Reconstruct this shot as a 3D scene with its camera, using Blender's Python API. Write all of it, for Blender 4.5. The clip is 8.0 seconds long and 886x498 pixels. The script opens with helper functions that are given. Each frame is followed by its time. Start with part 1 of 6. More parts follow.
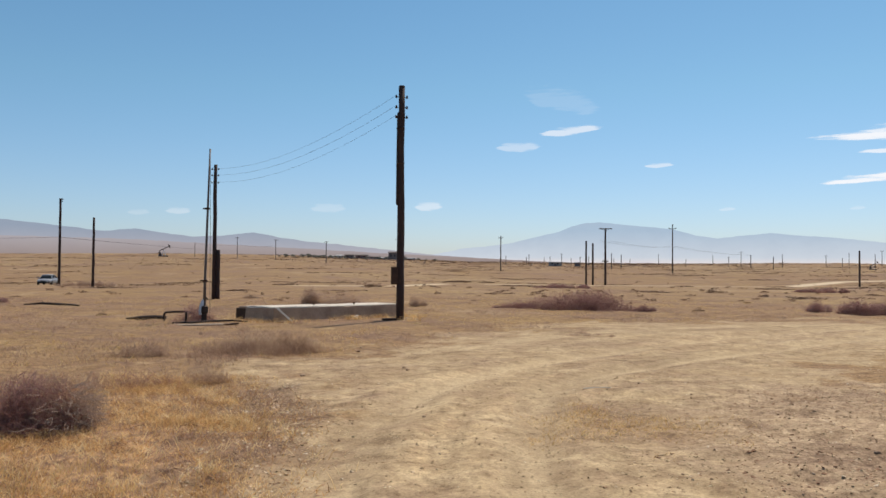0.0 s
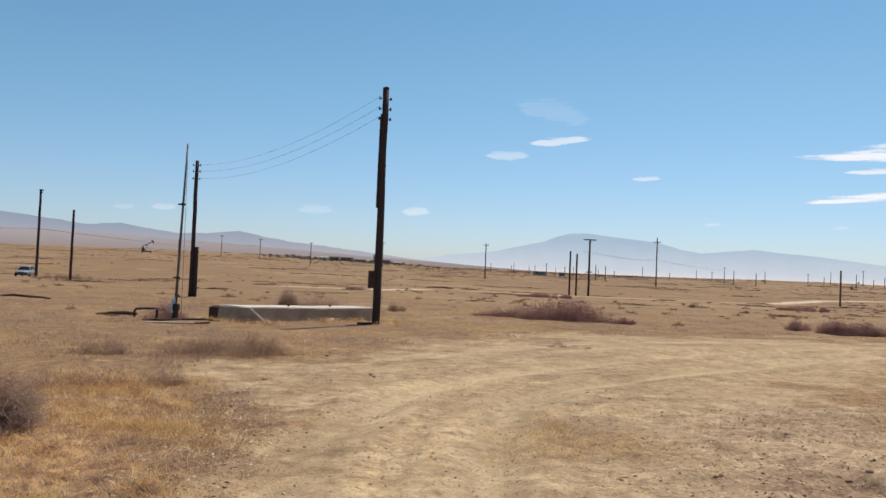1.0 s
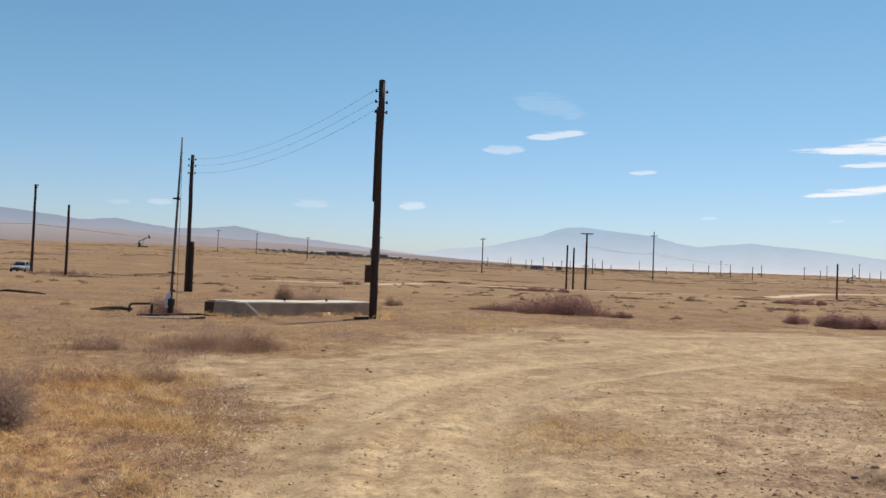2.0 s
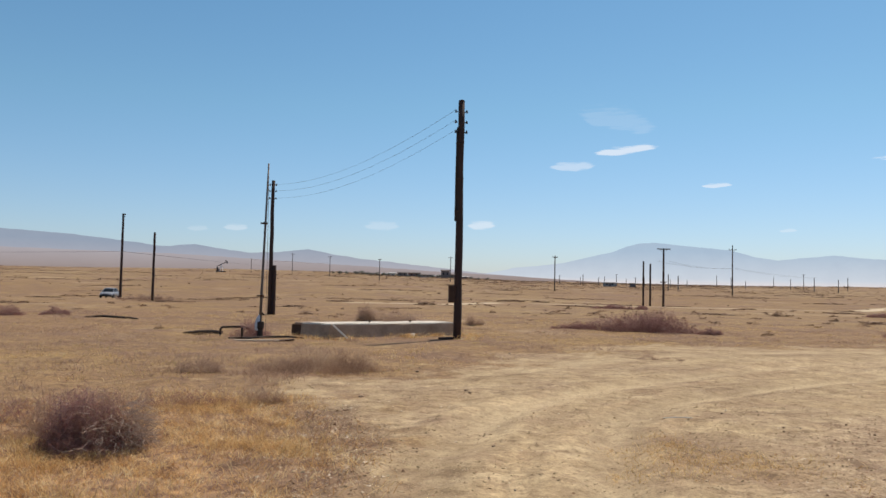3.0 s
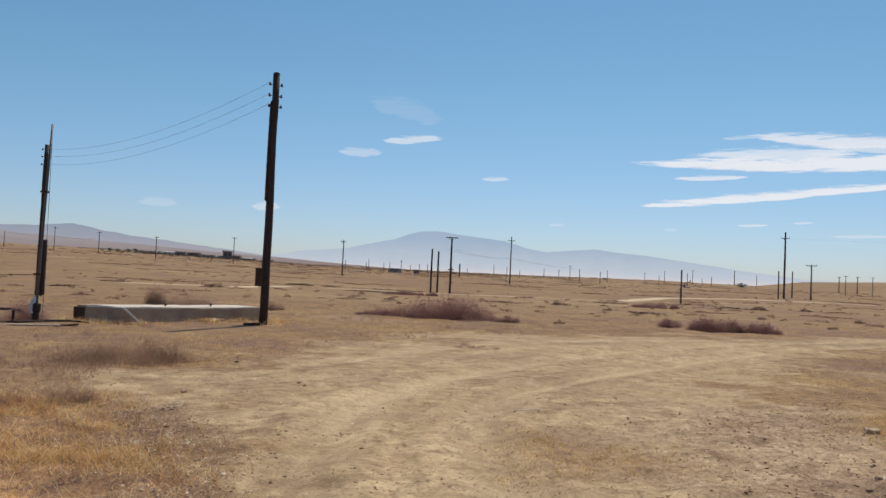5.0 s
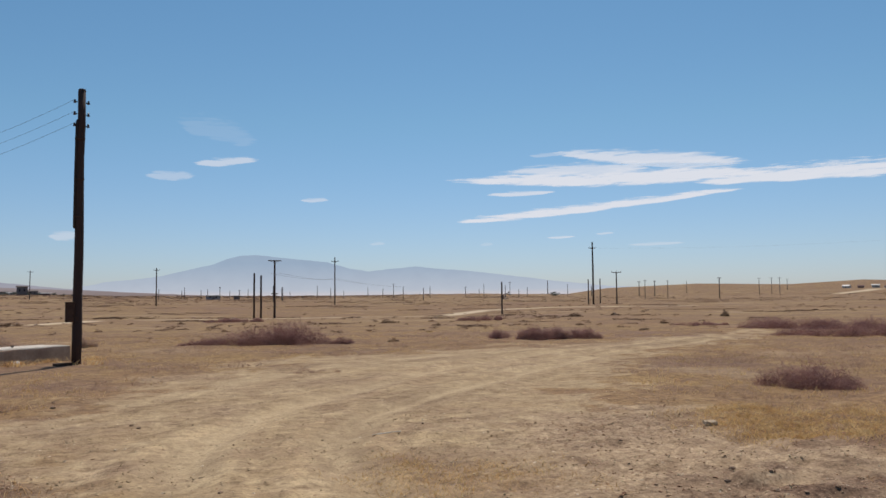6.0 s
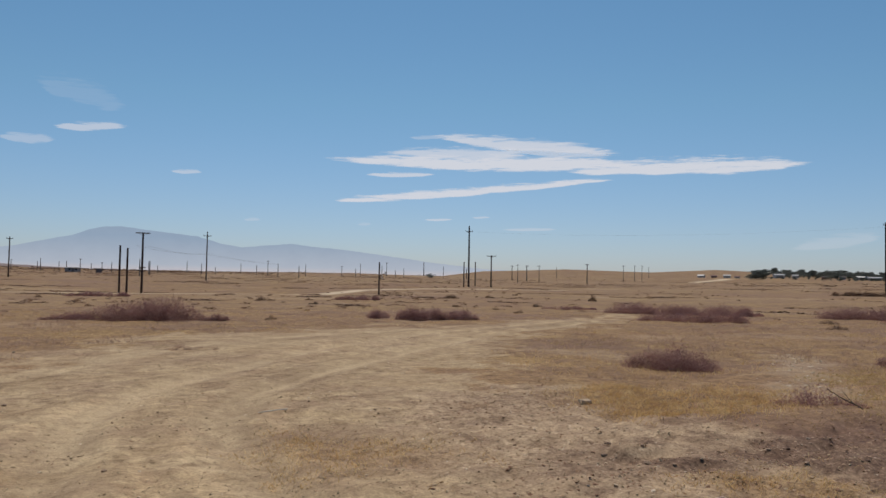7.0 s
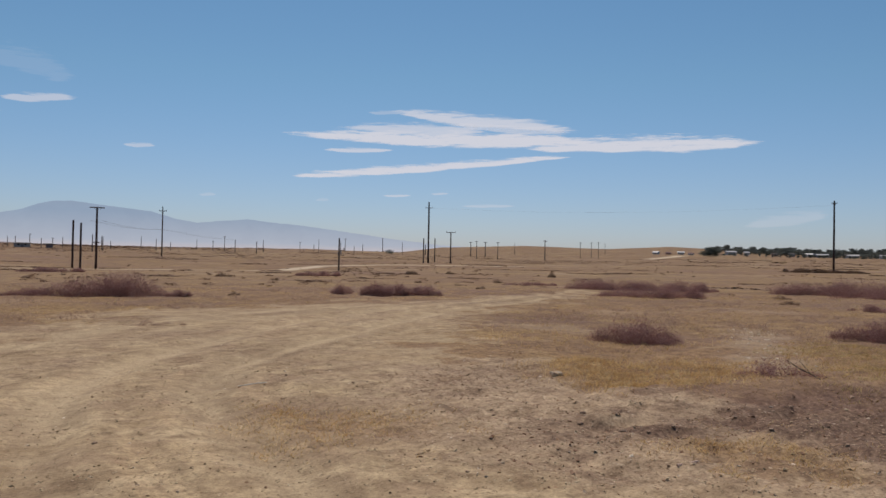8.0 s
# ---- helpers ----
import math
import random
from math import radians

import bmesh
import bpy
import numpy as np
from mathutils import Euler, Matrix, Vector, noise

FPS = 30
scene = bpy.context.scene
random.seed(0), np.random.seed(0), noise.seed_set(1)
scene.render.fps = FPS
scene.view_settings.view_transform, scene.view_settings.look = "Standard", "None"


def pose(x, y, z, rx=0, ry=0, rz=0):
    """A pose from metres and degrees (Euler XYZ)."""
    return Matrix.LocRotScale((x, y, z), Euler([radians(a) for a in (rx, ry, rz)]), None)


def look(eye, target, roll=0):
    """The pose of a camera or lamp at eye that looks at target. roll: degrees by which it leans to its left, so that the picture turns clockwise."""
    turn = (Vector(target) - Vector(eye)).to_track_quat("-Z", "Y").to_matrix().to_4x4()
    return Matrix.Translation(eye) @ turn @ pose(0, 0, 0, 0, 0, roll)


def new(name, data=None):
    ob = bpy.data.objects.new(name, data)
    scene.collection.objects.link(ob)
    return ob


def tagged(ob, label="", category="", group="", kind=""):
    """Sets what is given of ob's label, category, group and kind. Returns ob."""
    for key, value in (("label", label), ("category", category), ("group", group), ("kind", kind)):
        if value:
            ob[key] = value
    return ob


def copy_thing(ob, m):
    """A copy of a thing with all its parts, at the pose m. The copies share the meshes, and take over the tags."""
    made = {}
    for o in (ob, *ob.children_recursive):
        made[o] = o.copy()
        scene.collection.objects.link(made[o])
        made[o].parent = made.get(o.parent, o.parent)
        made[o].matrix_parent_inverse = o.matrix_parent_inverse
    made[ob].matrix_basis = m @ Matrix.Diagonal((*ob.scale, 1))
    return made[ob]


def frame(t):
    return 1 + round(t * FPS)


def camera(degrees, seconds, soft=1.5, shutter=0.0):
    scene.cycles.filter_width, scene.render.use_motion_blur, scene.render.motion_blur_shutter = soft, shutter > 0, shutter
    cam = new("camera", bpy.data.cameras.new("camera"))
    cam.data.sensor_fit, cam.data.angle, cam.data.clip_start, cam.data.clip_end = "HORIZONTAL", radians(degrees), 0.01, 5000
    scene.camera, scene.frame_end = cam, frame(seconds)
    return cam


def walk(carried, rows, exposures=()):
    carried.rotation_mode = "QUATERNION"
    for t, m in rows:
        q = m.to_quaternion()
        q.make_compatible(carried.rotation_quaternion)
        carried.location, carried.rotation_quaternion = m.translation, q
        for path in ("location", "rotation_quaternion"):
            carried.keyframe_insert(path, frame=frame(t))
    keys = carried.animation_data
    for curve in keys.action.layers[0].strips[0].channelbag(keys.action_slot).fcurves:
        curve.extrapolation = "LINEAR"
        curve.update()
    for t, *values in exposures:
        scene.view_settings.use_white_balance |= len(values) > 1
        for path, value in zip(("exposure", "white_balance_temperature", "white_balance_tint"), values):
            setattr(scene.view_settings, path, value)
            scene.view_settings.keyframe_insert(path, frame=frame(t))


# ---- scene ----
cam = camera(58.4, 8.0, soft=1.5)
PATH = [
    (0, (-0.342, -1.114, 1.757), (-0.208, 0.881, 1.808), 0.4),
    (0.2, (-0.303, -1.05, 1.758), (-0.106, 0.94, 1.787), 0.6),
    (0.5, (-0.244, -0.953, 1.76), (-0.072, 1.039, 1.811), 0.4),
    (0.7, (-0.18, -0.878, 1.762), (-0.018, 1.114, 1.835), 1.3),
    (1, (-0.085, -0.765, 1.764), (0.084, 1.227, 1.83), 2.4),
    (1.2, (-0.053, -0.714, 1.764), (0.164, 1.274, 1.809), 2.2),
    (2.3, (-0.118, -0.579, 1.744), (0.006, 1.416, 1.808), 2.6),
    (2.5, (-0.19, -0.562, 1.738), (-0.13, 1.435, 1.829), 3.2),
    (3, (-0.52, -0.465, 1.736), (-0.519, 1.533, 1.832), 1.2),
    (3.2, (-0.604, -0.389, 1.737), (-0.625, 1.609, 1.814), 2.8),
    (3.5, (-0.729, -0.276, 1.738), (-0.718, 1.719, 1.883), 2.5),
    (3.7, (-0.807, -0.195, 1.744), (-0.779, 1.794, 1.949), 2.3),
    (4, (-0.923, -0.073, 1.753), (-0.82, 1.917, 1.929), 3.7),
    (4.2, (-1.031, 0.016, 1.751), (-0.853, 2.002, 1.911), 3.2),
    (4.5, (-1.192, 0.15, 1.747), (-0.79, 2.105, 1.87), 1.6),
    (4.7, (-1.271, 0.243, 1.746), (-0.816, 2.189, 1.828), 2.0),
    (5.8, (-1.495, 0.77, 1.724), (-0.626, 2.567, 1.838), 0.8),
    (6, (-1.574, 0.848, 1.723), (-0.627, 2.604, 1.856), -0.5),
    (6.3, (-1.655, 0.904, 1.728), (-0.617, 2.609, 1.846), 0.1),
    (6.5, (-1.709, 0.941, 1.731), (-0.65, 2.633, 1.847), 0.3),
    (6.7, (-1.747, 0.91, 1.726), (-0.634, 2.567, 1.847), 0.9),
    (7, (-1.804, 0.864, 1.719), (-0.596, 2.455, 1.804), 1.0),
    (7.2, (-1.859, 0.837, 1.72), (-0.614, 2.401, 1.787), 0.6),
    (7.5, (-1.942, 0.797, 1.721), (-0.665, 2.334, 1.799), 0.9),
    (7.7, (-2.008, 0.832, 1.713), (-0.714, 2.355, 1.789), 1.3),
    (8, (-2.107, 0.884, 1.702), (-0.815, 2.411, 1.729), 1.1),
]
walk(cam, [(t, look(eye, target, roll)) for t, eye, target, roll in PATH],
     [(0, -.03, 6500, 11), (2.5, -.03, 6500, 11), (3.5, -.05, 6450, 11), (4.5, -.16, 6410, 11), (6, -.37, 6300, 13), (7, -.55, 6250, 13), (8, -.58, 6280, 16)])

# ---- world, sun ----
SUN_AZ, SUN_EL = 35.0, 60.0
world = bpy.data.worlds.new("World")
scene.world = world
world.use_nodes = True
wn, wl = world.node_tree.nodes, world.node_tree.links
sky = wn.new("ShaderNodeTexSky")
sky.sky_type, sky.sun_disc = "NISHITA", False
sky.sun_elevation, sky.sun_rotation = radians(SUN_EL), radians(SUN_AZ)
sky.altitude, sky.air_density, sky.dust_density, sky.ozone_density = 150, 1.0, 0.5, 2.5
balance = wn.new("ShaderNodeMix")
balance.data_type, balance.blend_type = "RGBA", "MULTIPLY"
balance.inputs["Factor"].default_value = 1.0
up = wn.new("ShaderNodeSeparateXYZ")
wl.new(wn.new("ShaderNodeTexCoord").outputs["Generated"], up.inputs[0])
air = wn.new("ShaderNodeValToRGB")
for k, (p, c) in enumerate(((0.0, (0.82, 0.885, 1.11)), (0.10, (0.79, 0.925, 1.05)), (0.22, (0.75, 0.99, 1.0)), (0.40, (0.66, 0.97, 1.0)), (0.75, (0.80, 0.78, 0.72)))):
    e = air.color_ramp.elements[k] if k < 2 else air.color_ramp.elements.new(p)
    e.position, e.color = p, (*c, 1)
wl.new(up.outputs["Z"], air.inputs["Fac"])
wl.new(air.outputs["Color"], balance.inputs["B"])
wl.new(sky.outputs["Color"], balance.inputs["A"])
wl.new(balance.outputs["Result"], wn["Background"].inputs["Color"])
wn["Background"].inputs["Strength"].default_value = 0.107
sun = new("sun", bpy.data.lights.new("sun", "SUN"))
sun.data.energy, sun.data.angle, sun.data.color = 4.2, radians(0.53), (1.0, 0.90, 0.77)
away = Vector((math.sin(radians(SUN_AZ)) * math.cos(radians(SUN_EL)), math.cos(radians(SUN_AZ)) * math.cos(radians(SUN_EL)), math.sin(radians(SUN_EL))))
sun.matrix_world = look(away * 50, (0, 0, 0))

# ---- materials ----


def shader(name):
    m = bpy.data.materials.new(name)
    m.use_nodes = True
    return m, m.node_tree.nodes, m.node_tree.links, m.node_tree.nodes["Principled BSDF"]


def noise_node(n, l, scale, detail=4.0, rough=0.6, vec=None, kind="ShaderNodeTexNoise"):
    t = n.new(kind)
    t.inputs["Scale"].default_value = scale
    if kind == "ShaderNodeTexNoise":
        t.inputs["Detail"].default_value, t.inputs["Roughness"].default_value = detail, rough
    if vec is not None:
        l.new(vec, t.inputs["Vector"])
    return t


def ramp(n, l, source, stops):
    r = n.new("ShaderNodeValToRGB")
    while len(r.color_ramp.elements) < len(stops):
        r.color_ramp.elements.new(0.5)
    for e, (p, c) in zip(r.color_ramp.elements, stops):
        e.position, e.color = p, (*c, 1) if len(c) == 3 else c
    l.new(source, r.inputs["Fac"])
    return r.outputs["Color"]


def mix(n, l, fac, a, b, blend="MIX"):
    m = n.new("ShaderNodeMix")
    m.data_type, m.blend_type = "RGBA", blend
    for socket, v in ((m.inputs["Factor"], fac), (m.inputs["A"], a), (m.inputs["B"], b)):
        if isinstance(v, bpy.types.NodeSocket):
            l.new(v, socket)
        else:
            socket.default_value = v if isinstance(v, float) else (*v, 1)
    return m.outputs["Result"]


def bump(n, l, bsdf, height, strength, distance):
    b = n.new("ShaderNodeBump")
    b.inputs["Strength"].default_value, b.inputs["Distance"].default_value = strength, distance
    l.new(height, b.inputs["Height"])
    l.new(b.outputs["Normal"], bsdf.inputs["Normal"])


def place(n, kind="Object"):
    return n.new("ShaderNodeTexCoord").outputs[kind]


def plain(name, a, b, scale=6.0, rough=0.8, metal=0.0, bumpy=0.3, depth=0.01, stretch=(1, 1, 1), fleck=0.45):
    """A surface that varies between two colours at two scales, with fine relief."""
    m, n, l, p = shader(name)
    mp = n.new("ShaderNodeMapping")
    mp.inputs["Scale"].default_value = stretch
    l.new(place(n), mp.inputs["Vector"])
    big, small = noise_node(n, l, scale, vec=mp.outputs["Vector"]), noise_node(n, l, scale * 9, vec=mp.outputs["Vector"])
    c = ramp(n, l, big.outputs["Fac"], [(0.3, a), (0.7, b)])
    c = mix(n, l, fleck, c, ramp(n, l, small.outputs["Fac"], [(0.3, tuple(v * 0.6 for v in a)), (0.7, tuple(min(1, v * 1.25) for v in b))]))
    l.new(c, p.inputs["Base Color"])
    p.inputs["Roughness"].default_value, p.inputs["Metallic"].default_value = rough, metal
    bump(n, l, p, small.outputs["Fac"], bumpy, depth)
    return m


def island(name, stops, rough=0.9, translucent=0.0):
    """Blades and twigs: each takes a colour of its own."""
    m, n, l, p = shader(name)
    g = n.new("ShaderNodeNewGeometry")
    big = noise_node(n, l, 2.6, 6, 0.65, vec=g.outputs["Position"])
    mixed = n.new("ShaderNodeMath")
    mixed.operation = "MULTIPLY_ADD"
    l.new(g.outputs["Random Per Island"], mixed.inputs[0])
    mixed.inputs[1].default_value = 0.55
    scaled = n.new("ShaderNodeMath")
    scaled.operation, scaled.inputs[1].default_value = "MULTIPLY_ADD", 1.6
    scaled.inputs[2].default_value = -0.57
    l.new(big.outputs["Fac"], scaled.inputs[0])
    l.new(scaled.outputs[0], mixed.inputs[2])
    l.new(ramp(n, l, mixed.outputs[0], stops), p.inputs["Base Color"])
    p.inputs["Roughness"].default_value = rough
    p.inputs["Specular IOR Level"].default_value = 0.2
    if translucent:
        t, both = n.new("ShaderNodeBsdfTranslucent"), n.new("ShaderNodeMixShader")
        both.inputs[0].default_value = translucent
        l.new(p.inputs["Base Color"].links[0].from_socket, t.inputs["Color"])
        l.new(p.outputs[0], both.inputs[1])
        l.new(t.outputs[0], both.inputs[2])
        l.new(both.outputs[0], n["Material Output"].inputs["Surface"])
    return m


def ground_material():
    m, n, l, p = shader("dry_ground")
    pos = n.new("ShaderNodeNewGeometry").outputs["Position"]

    def attr(name):
        a = n.new("ShaderNodeAttribute")
        a.attribute_name = name
        return a.outputs["Fac"]

    far, wide = noise_node(n, l, 0.012, 5, vec=pos), noise_node(n, l, 0.09, 5, vec=pos)
    mid, fine, grit = noise_node(n, l, 0.7, 6, vec=pos), noise_node(n, l, 5.0, 6, 0.65, vec=pos), noise_node(n, l, 38.0, 4, 0.7, vec=pos)
    specks, zones = noise_node(n, l, 14.0, 6, 0.8, vec=pos), noise_node(n, l, 1.1, 9, 0.76, vec=pos)
    flat = n.new("ShaderNodeMapping")
    flat.inputs["Scale"].default_value = (0.75, 1.0, 1.0)
    l.new(pos, flat.inputs["Vector"])
    wavy = n.new("ShaderNodeMapping")
    wavy.inputs["Scale"].default_value = (0.6, 1.15, 1.0)
    l.new(pos, wavy.inputs["Vector"])
    streak = noise_node(n, l, 0.35, 6, 0.7, vec=flat.outputs["Vector"])
    grass = ramp(n, l, mid.outputs["Fac"], [(0.28, (0.20, 0.125, 0.055)), (0.5, (0.335, 0.225, 0.095)), (0.72, (0.42, 0.295, 0.125))])
    grass = mix(n, l, ramp(n, l, wide.outputs["Fac"], [(0.42, (0, 0, 0)), (0.6, (0.8, 0.8, 0.8))]), grass, (0.30, 0.19, 0.105))
    grass = mix(n, l, ramp(n, l, far.outputs["Fac"], [(0.45, (0, 0, 0)), (0.6, (0.75, 0.75, 0.75))]), grass, (0.42, 0.31, 0.145))
    grass = mix(n, l, ramp(n, l, fine.outputs["Fac"], [(0.35, (0.6, 0.6, 0.6)), (0.5, (0, 0, 0))]), grass, (0.165, 0.105, 0.06))
    grass = mix(n, l, ramp(n, l, specks.outputs["Fac"], [(0.38, (0.8, 0.8, 0.8)), (0.5, (0, 0, 0))]), grass, (0.19, 0.12, 0.06))
    grass = mix(n, l, ramp(n, l, specks.outputs["Fac"], [(0.56, (0, 0, 0)), (0.66, (0.6, 0.6, 0.6))]), grass, (0.54, 0.40, 0.20))
    grass = mix(n, l, ramp(n, l, streak.outputs["Fac"], [(0.55, (0, 0, 0)), (0.68, (0.7, 0.7, 0.7))]), grass, (0.27, 0.165, 0.08))
    patch = noise_node(n, l, 0.22, 10, 0.76, vec=flat.outputs["Vector"])
    grass = mix(n, l, ramp(n, l, patch.outputs["Fac"], [(0.40, (0.9, 0.9, 0.9)), (0.52, (0, 0, 0))]), grass, mix(n, l, specks.outputs["Fac"], (0.13, 0.085, 0.06), (0.30, 0.19, 0.12)))
    grass = mix(n, l, ramp(n, l, patch.outputs["Fac"], [(0.56, (0, 0, 0)), (0.72, (0.55, 0.55, 0.55))]), grass, (0.40, 0.28, 0.14))
    bands = noise_node(n, l, 0.045, 8, 0.72, vec=pos)
    grass = mix(n, l, ramp(n, l, bands.outputs["Fac"], [(0.36, (0.85, 0.85, 0.85)), (0.47, (0, 0, 0))]), grass, mix(n, l, specks.outputs["Fac"], (0.17, 0.105, 0.075), (0.33, 0.215, 0.15)))
    grass = mix(n, l, ramp(n, l, bands.outputs["Fac"], [(0.56, (0, 0, 0)), (0.66, (0.75, 0.75, 0.75))]), grass, (0.47, 0.36, 0.215))
    dirt = ramp(n, l, mid.outputs["Fac"], [(0.3, (0.36, 0.262, 0.155)), (0.5, (0.45, 0.342, 0.207)), (0.7, (0.515, 0.405, 0.257))])
    dirt = mix(n, l, ramp(n, l, specks.outputs["Fac"], [(0.36, (0.5, 0.5, 0.5)), (0.5, (0, 0, 0))]), dirt, (0.21, 0.138, 0.09))
    dirt = mix(n, l, ramp(n, l, specks.outputs["Fac"], [(0.56, (0, 0, 0)), (0.66, (0.5, 0.5, 0.5))]), dirt, (0.58, 0.46, 0.30))
    dirt = mix(n, l, ramp(n, l, zones.outputs["Fac"], [(0.40, (0.48, 0.48, 0.48)), (0.50, (0, 0, 0))]), dirt, mix(n, l, specks.outputs["Fac"], (0.17, 0.105, 0.072), (0.37, 0.255, 0.165)))
    dirt = mix(n, l, ramp(n, l, patch.outputs["Fac"], [(0.41, (0.5, 0.5, 0.5)), (0.50, (0, 0, 0))]), dirt, mix(n, l, specks.outputs["Fac"], (0.155, 0.10, 0.07), (0.34, 0.235, 0.155)))
    gravel = ramp(n, l, specks.outputs["Fac"], [(0.34, (0.23, 0.155, 0.105)), (0.45, (0.40, 0.295, 0.19)), (0.60, (0.49, 0.375, 0.25)), (0.68, (0.64, 0.53, 0.39))])
    gravel = mix(n, l, ramp(n, l, zones.outputs["Fac"], [(0.40, (0.6, 0.6, 0.6)), (0.50, (0, 0, 0))]), gravel, mix(n, l, specks.outputs["Fac"], (0.11, 0.07, 0.05), (0.29, 0.19, 0.13)))
    dirt = mix(n, l, attr("gravel"), dirt, gravel)
    # Light and dark of small lumps put into the dirt colour.
    lump_tone = noise_node(n, l, 2.4, 5, 0.7, vec=wavy.outputs["Vector"])
    dirt = mix(n, l, 0.8, dirt, ramp(n, l, lump_tone.outputs["Fac"], [(0.36, (0.70, 0.66, 0.63)), (0.48, (0.98, 0.97, 0.96)), (0.62, (1.14, 1.14, 1.13))]), "MULTIPLY")
    dirt = mix(n, l, 0.8, dirt, ramp(n, l, fine.outputs["Fac"], [(0.36, (0.66, 0.62, 0.60)), (0.45, (0.97, 0.96, 0.95)), (0.6, (1.16, 1.16, 1.15))]), "MULTIPLY")
    dirt = mix(n, l, attr("rut"), dirt, mix(n, l, ramp(n, l, fine.outputs["Fac"], [(0.4, (0.5, 0.5, 0.5)), (0.6, (0, 0, 0))]), (0.55, 0.43, 0.27), (0.44, 0.325, 0.20)))
    stones = noise_node(n, l, 26.0, vec=pos, kind="ShaderNodeTexVoronoi")
    dirt = mix(n, l, ramp(n, l, stones.outputs["Distance"], [(0.10, (0.35, 0.35, 0.35)), (0.2, (0, 0, 0))]), dirt, (0.16, 0.11, 0.085))
    litter = mix(n, l, ramp(n, l, fine.outputs["Fac"], [(0.42, (0, 0, 0)), (0.58, (1, 1, 1))]), (0.23, 0.14, 0.09), (0.46, 0.30, 0.15))
    grass = mix(n, l, attr("litter"), grass, litter)
    grass = mix(n, l, ramp(n, l, zones.outputs["Fac"], [(0.38, (0.75, 0.75, 0.75)), (0.5, (0, 0, 0))]), grass, mix(n, l, specks.outputs["Fac"], (0.12, 0.075, 0.05), (0.34, 0.225, 0.125)))
    grass = mix(n, l, ramp(n, l, zones.outputs["Fac"], [(0.55, (0, 0, 0)), (0.68, (0.7, 0.7, 0.7))]), grass, mix(n, l, specks.outputs["Fac"], (0.30, 0.215, 0.10), (0.62, 0.48, 0.26)))
    grass = mix(n, l, 1.0, grass, (0.985, 0.975, 1.05), "MULTIPLY")
    grass = mix(n, l, 0.75, grass, ramp(n, l, fine.outputs["Fac"], [(0.36, (0.72, 0.66, 0.64)), (0.47, (0.98, 0.97, 0.96)), (0.62, (1.2, 1.19, 1.16))]), "MULTIPLY")
    colour = mix(n, l, attr("bare"), grass, dirt)
    soil = ramp(n, l, specks.outputs["Fac"], [(0.38, (0.06, 0.034, 0.026)), (0.5, (0.15, 0.09, 0.063)), (0.60, (0.25, 0.16, 0.11)), (0.68, (0.58, 0.46, 0.34))])
    colour = mix(n, l, attr("soil"), colour, soil)
    colour = mix(n, l, attr("pale"), colour, (0.62, 0.51, 0.36))
    for scale, lo, hi, much in ((17.0, 0.4, 1.35, 0.35), (45.0, 0.45, 1.4, 0.6)):
        cell = noise_node(n, l, scale, vec=pos, kind="ShaderNodeTexVoronoi")
        one = n.new("ShaderNodeSeparateColor")
        l.new(cell.outputs["Color"], one.inputs[0])
        tone = ramp(n, l, one.outputs[0], [(0.0, (lo, lo * .95, lo * .92)), (0.25, (.92, .92, .92)), (0.8, (1, 1, 1)), (1.0, (hi, hi, hi))])
        where = n.new("ShaderNodeMath")
        where.operation = "MULTIPLY"
        l.new(ramp(n, l, cell.outputs["Distance"], [(0.25, (much, much, much)), (0.5, (0, 0, 0))]), where.inputs[0])
        speckle = n.new("ShaderNodeMath")
        speckle.operation, speckle.inputs[1].default_value, speckle.inputs[2].default_value = "MULTIPLY_ADD", 0.6, 0.5
        l.new(attr("gravel"), speckle.inputs[0])
        l.new(speckle.outputs[0], where.inputs[1])
        colour = mix(n, l, where.outputs[0], colour, tone, "MULTIPLY")
    colour = mix(n, l, 1.0, colour, (1.0, 0.985, 0.955), "MULTIPLY")
    # Clod shading painted as dark and pale flecks, strongest on gravel.
    dashes = noise_node(n, l, 22.0, 3, 0.6, vec=pos)
    colour = mix(n, l, 0.34, colour, ramp(n, l, grit.outputs["Fac"], [(0.34, (0.35, 0.33, 0.31)), (0.46, (0.95, 0.95, 0.95)), (0.56, (1, 1, 1)), (0.68, (1.45, 1.45, 1.45))]), "MULTIPLY")
    colour = mix(n, l, ramp(n, l, attr("gravel"), [(0.0, (0.34, 0.34, 0.34)), (1.0, (0.5, 0.5, 0.5))]), colour, ramp(n, l, dashes.outputs["Fac"], [(0.36, (0.4, 0.37, 0.35)), (0.45, (1, 1, 1)), (0.62, (1, 1, 1)), (0.7, (1.3, 1.3, 1.3))]), "MULTIPLY")
    colour = mix(n, l, 1.0, colour, ramp(n, l, attr("lane"), [(0.0, (0.66, 0.63, 0.61)), (0.5, (1, 1, 1)), (1.0, (1.22, 1.21, 1.19))]), "MULTIPLY")
    l.new(colour, p.inputs["Base Color"])
    p.inputs["Roughness"].default_value = 0.95
    p.inputs["Specular IOR Level"].default_value = 0.15
    ridge = noise_node(n, l, 2.8, 6, 0.66, vec=wavy.outputs["Vector"])
    both = mix(n, l, 0.4, fine.outputs["Color"], grit.outputs["Color"])
    smooth_rut = ramp(n, l, attr("rut"), [(0.0, (0.5, 0.5, 0.5)), (0.8, (0.15, 0.15, 0.15))])
    bump(n, l, p, mix(n, l, smooth_rut, both, ridge.outputs["Color"]), 0.55, 0.06)
    return m


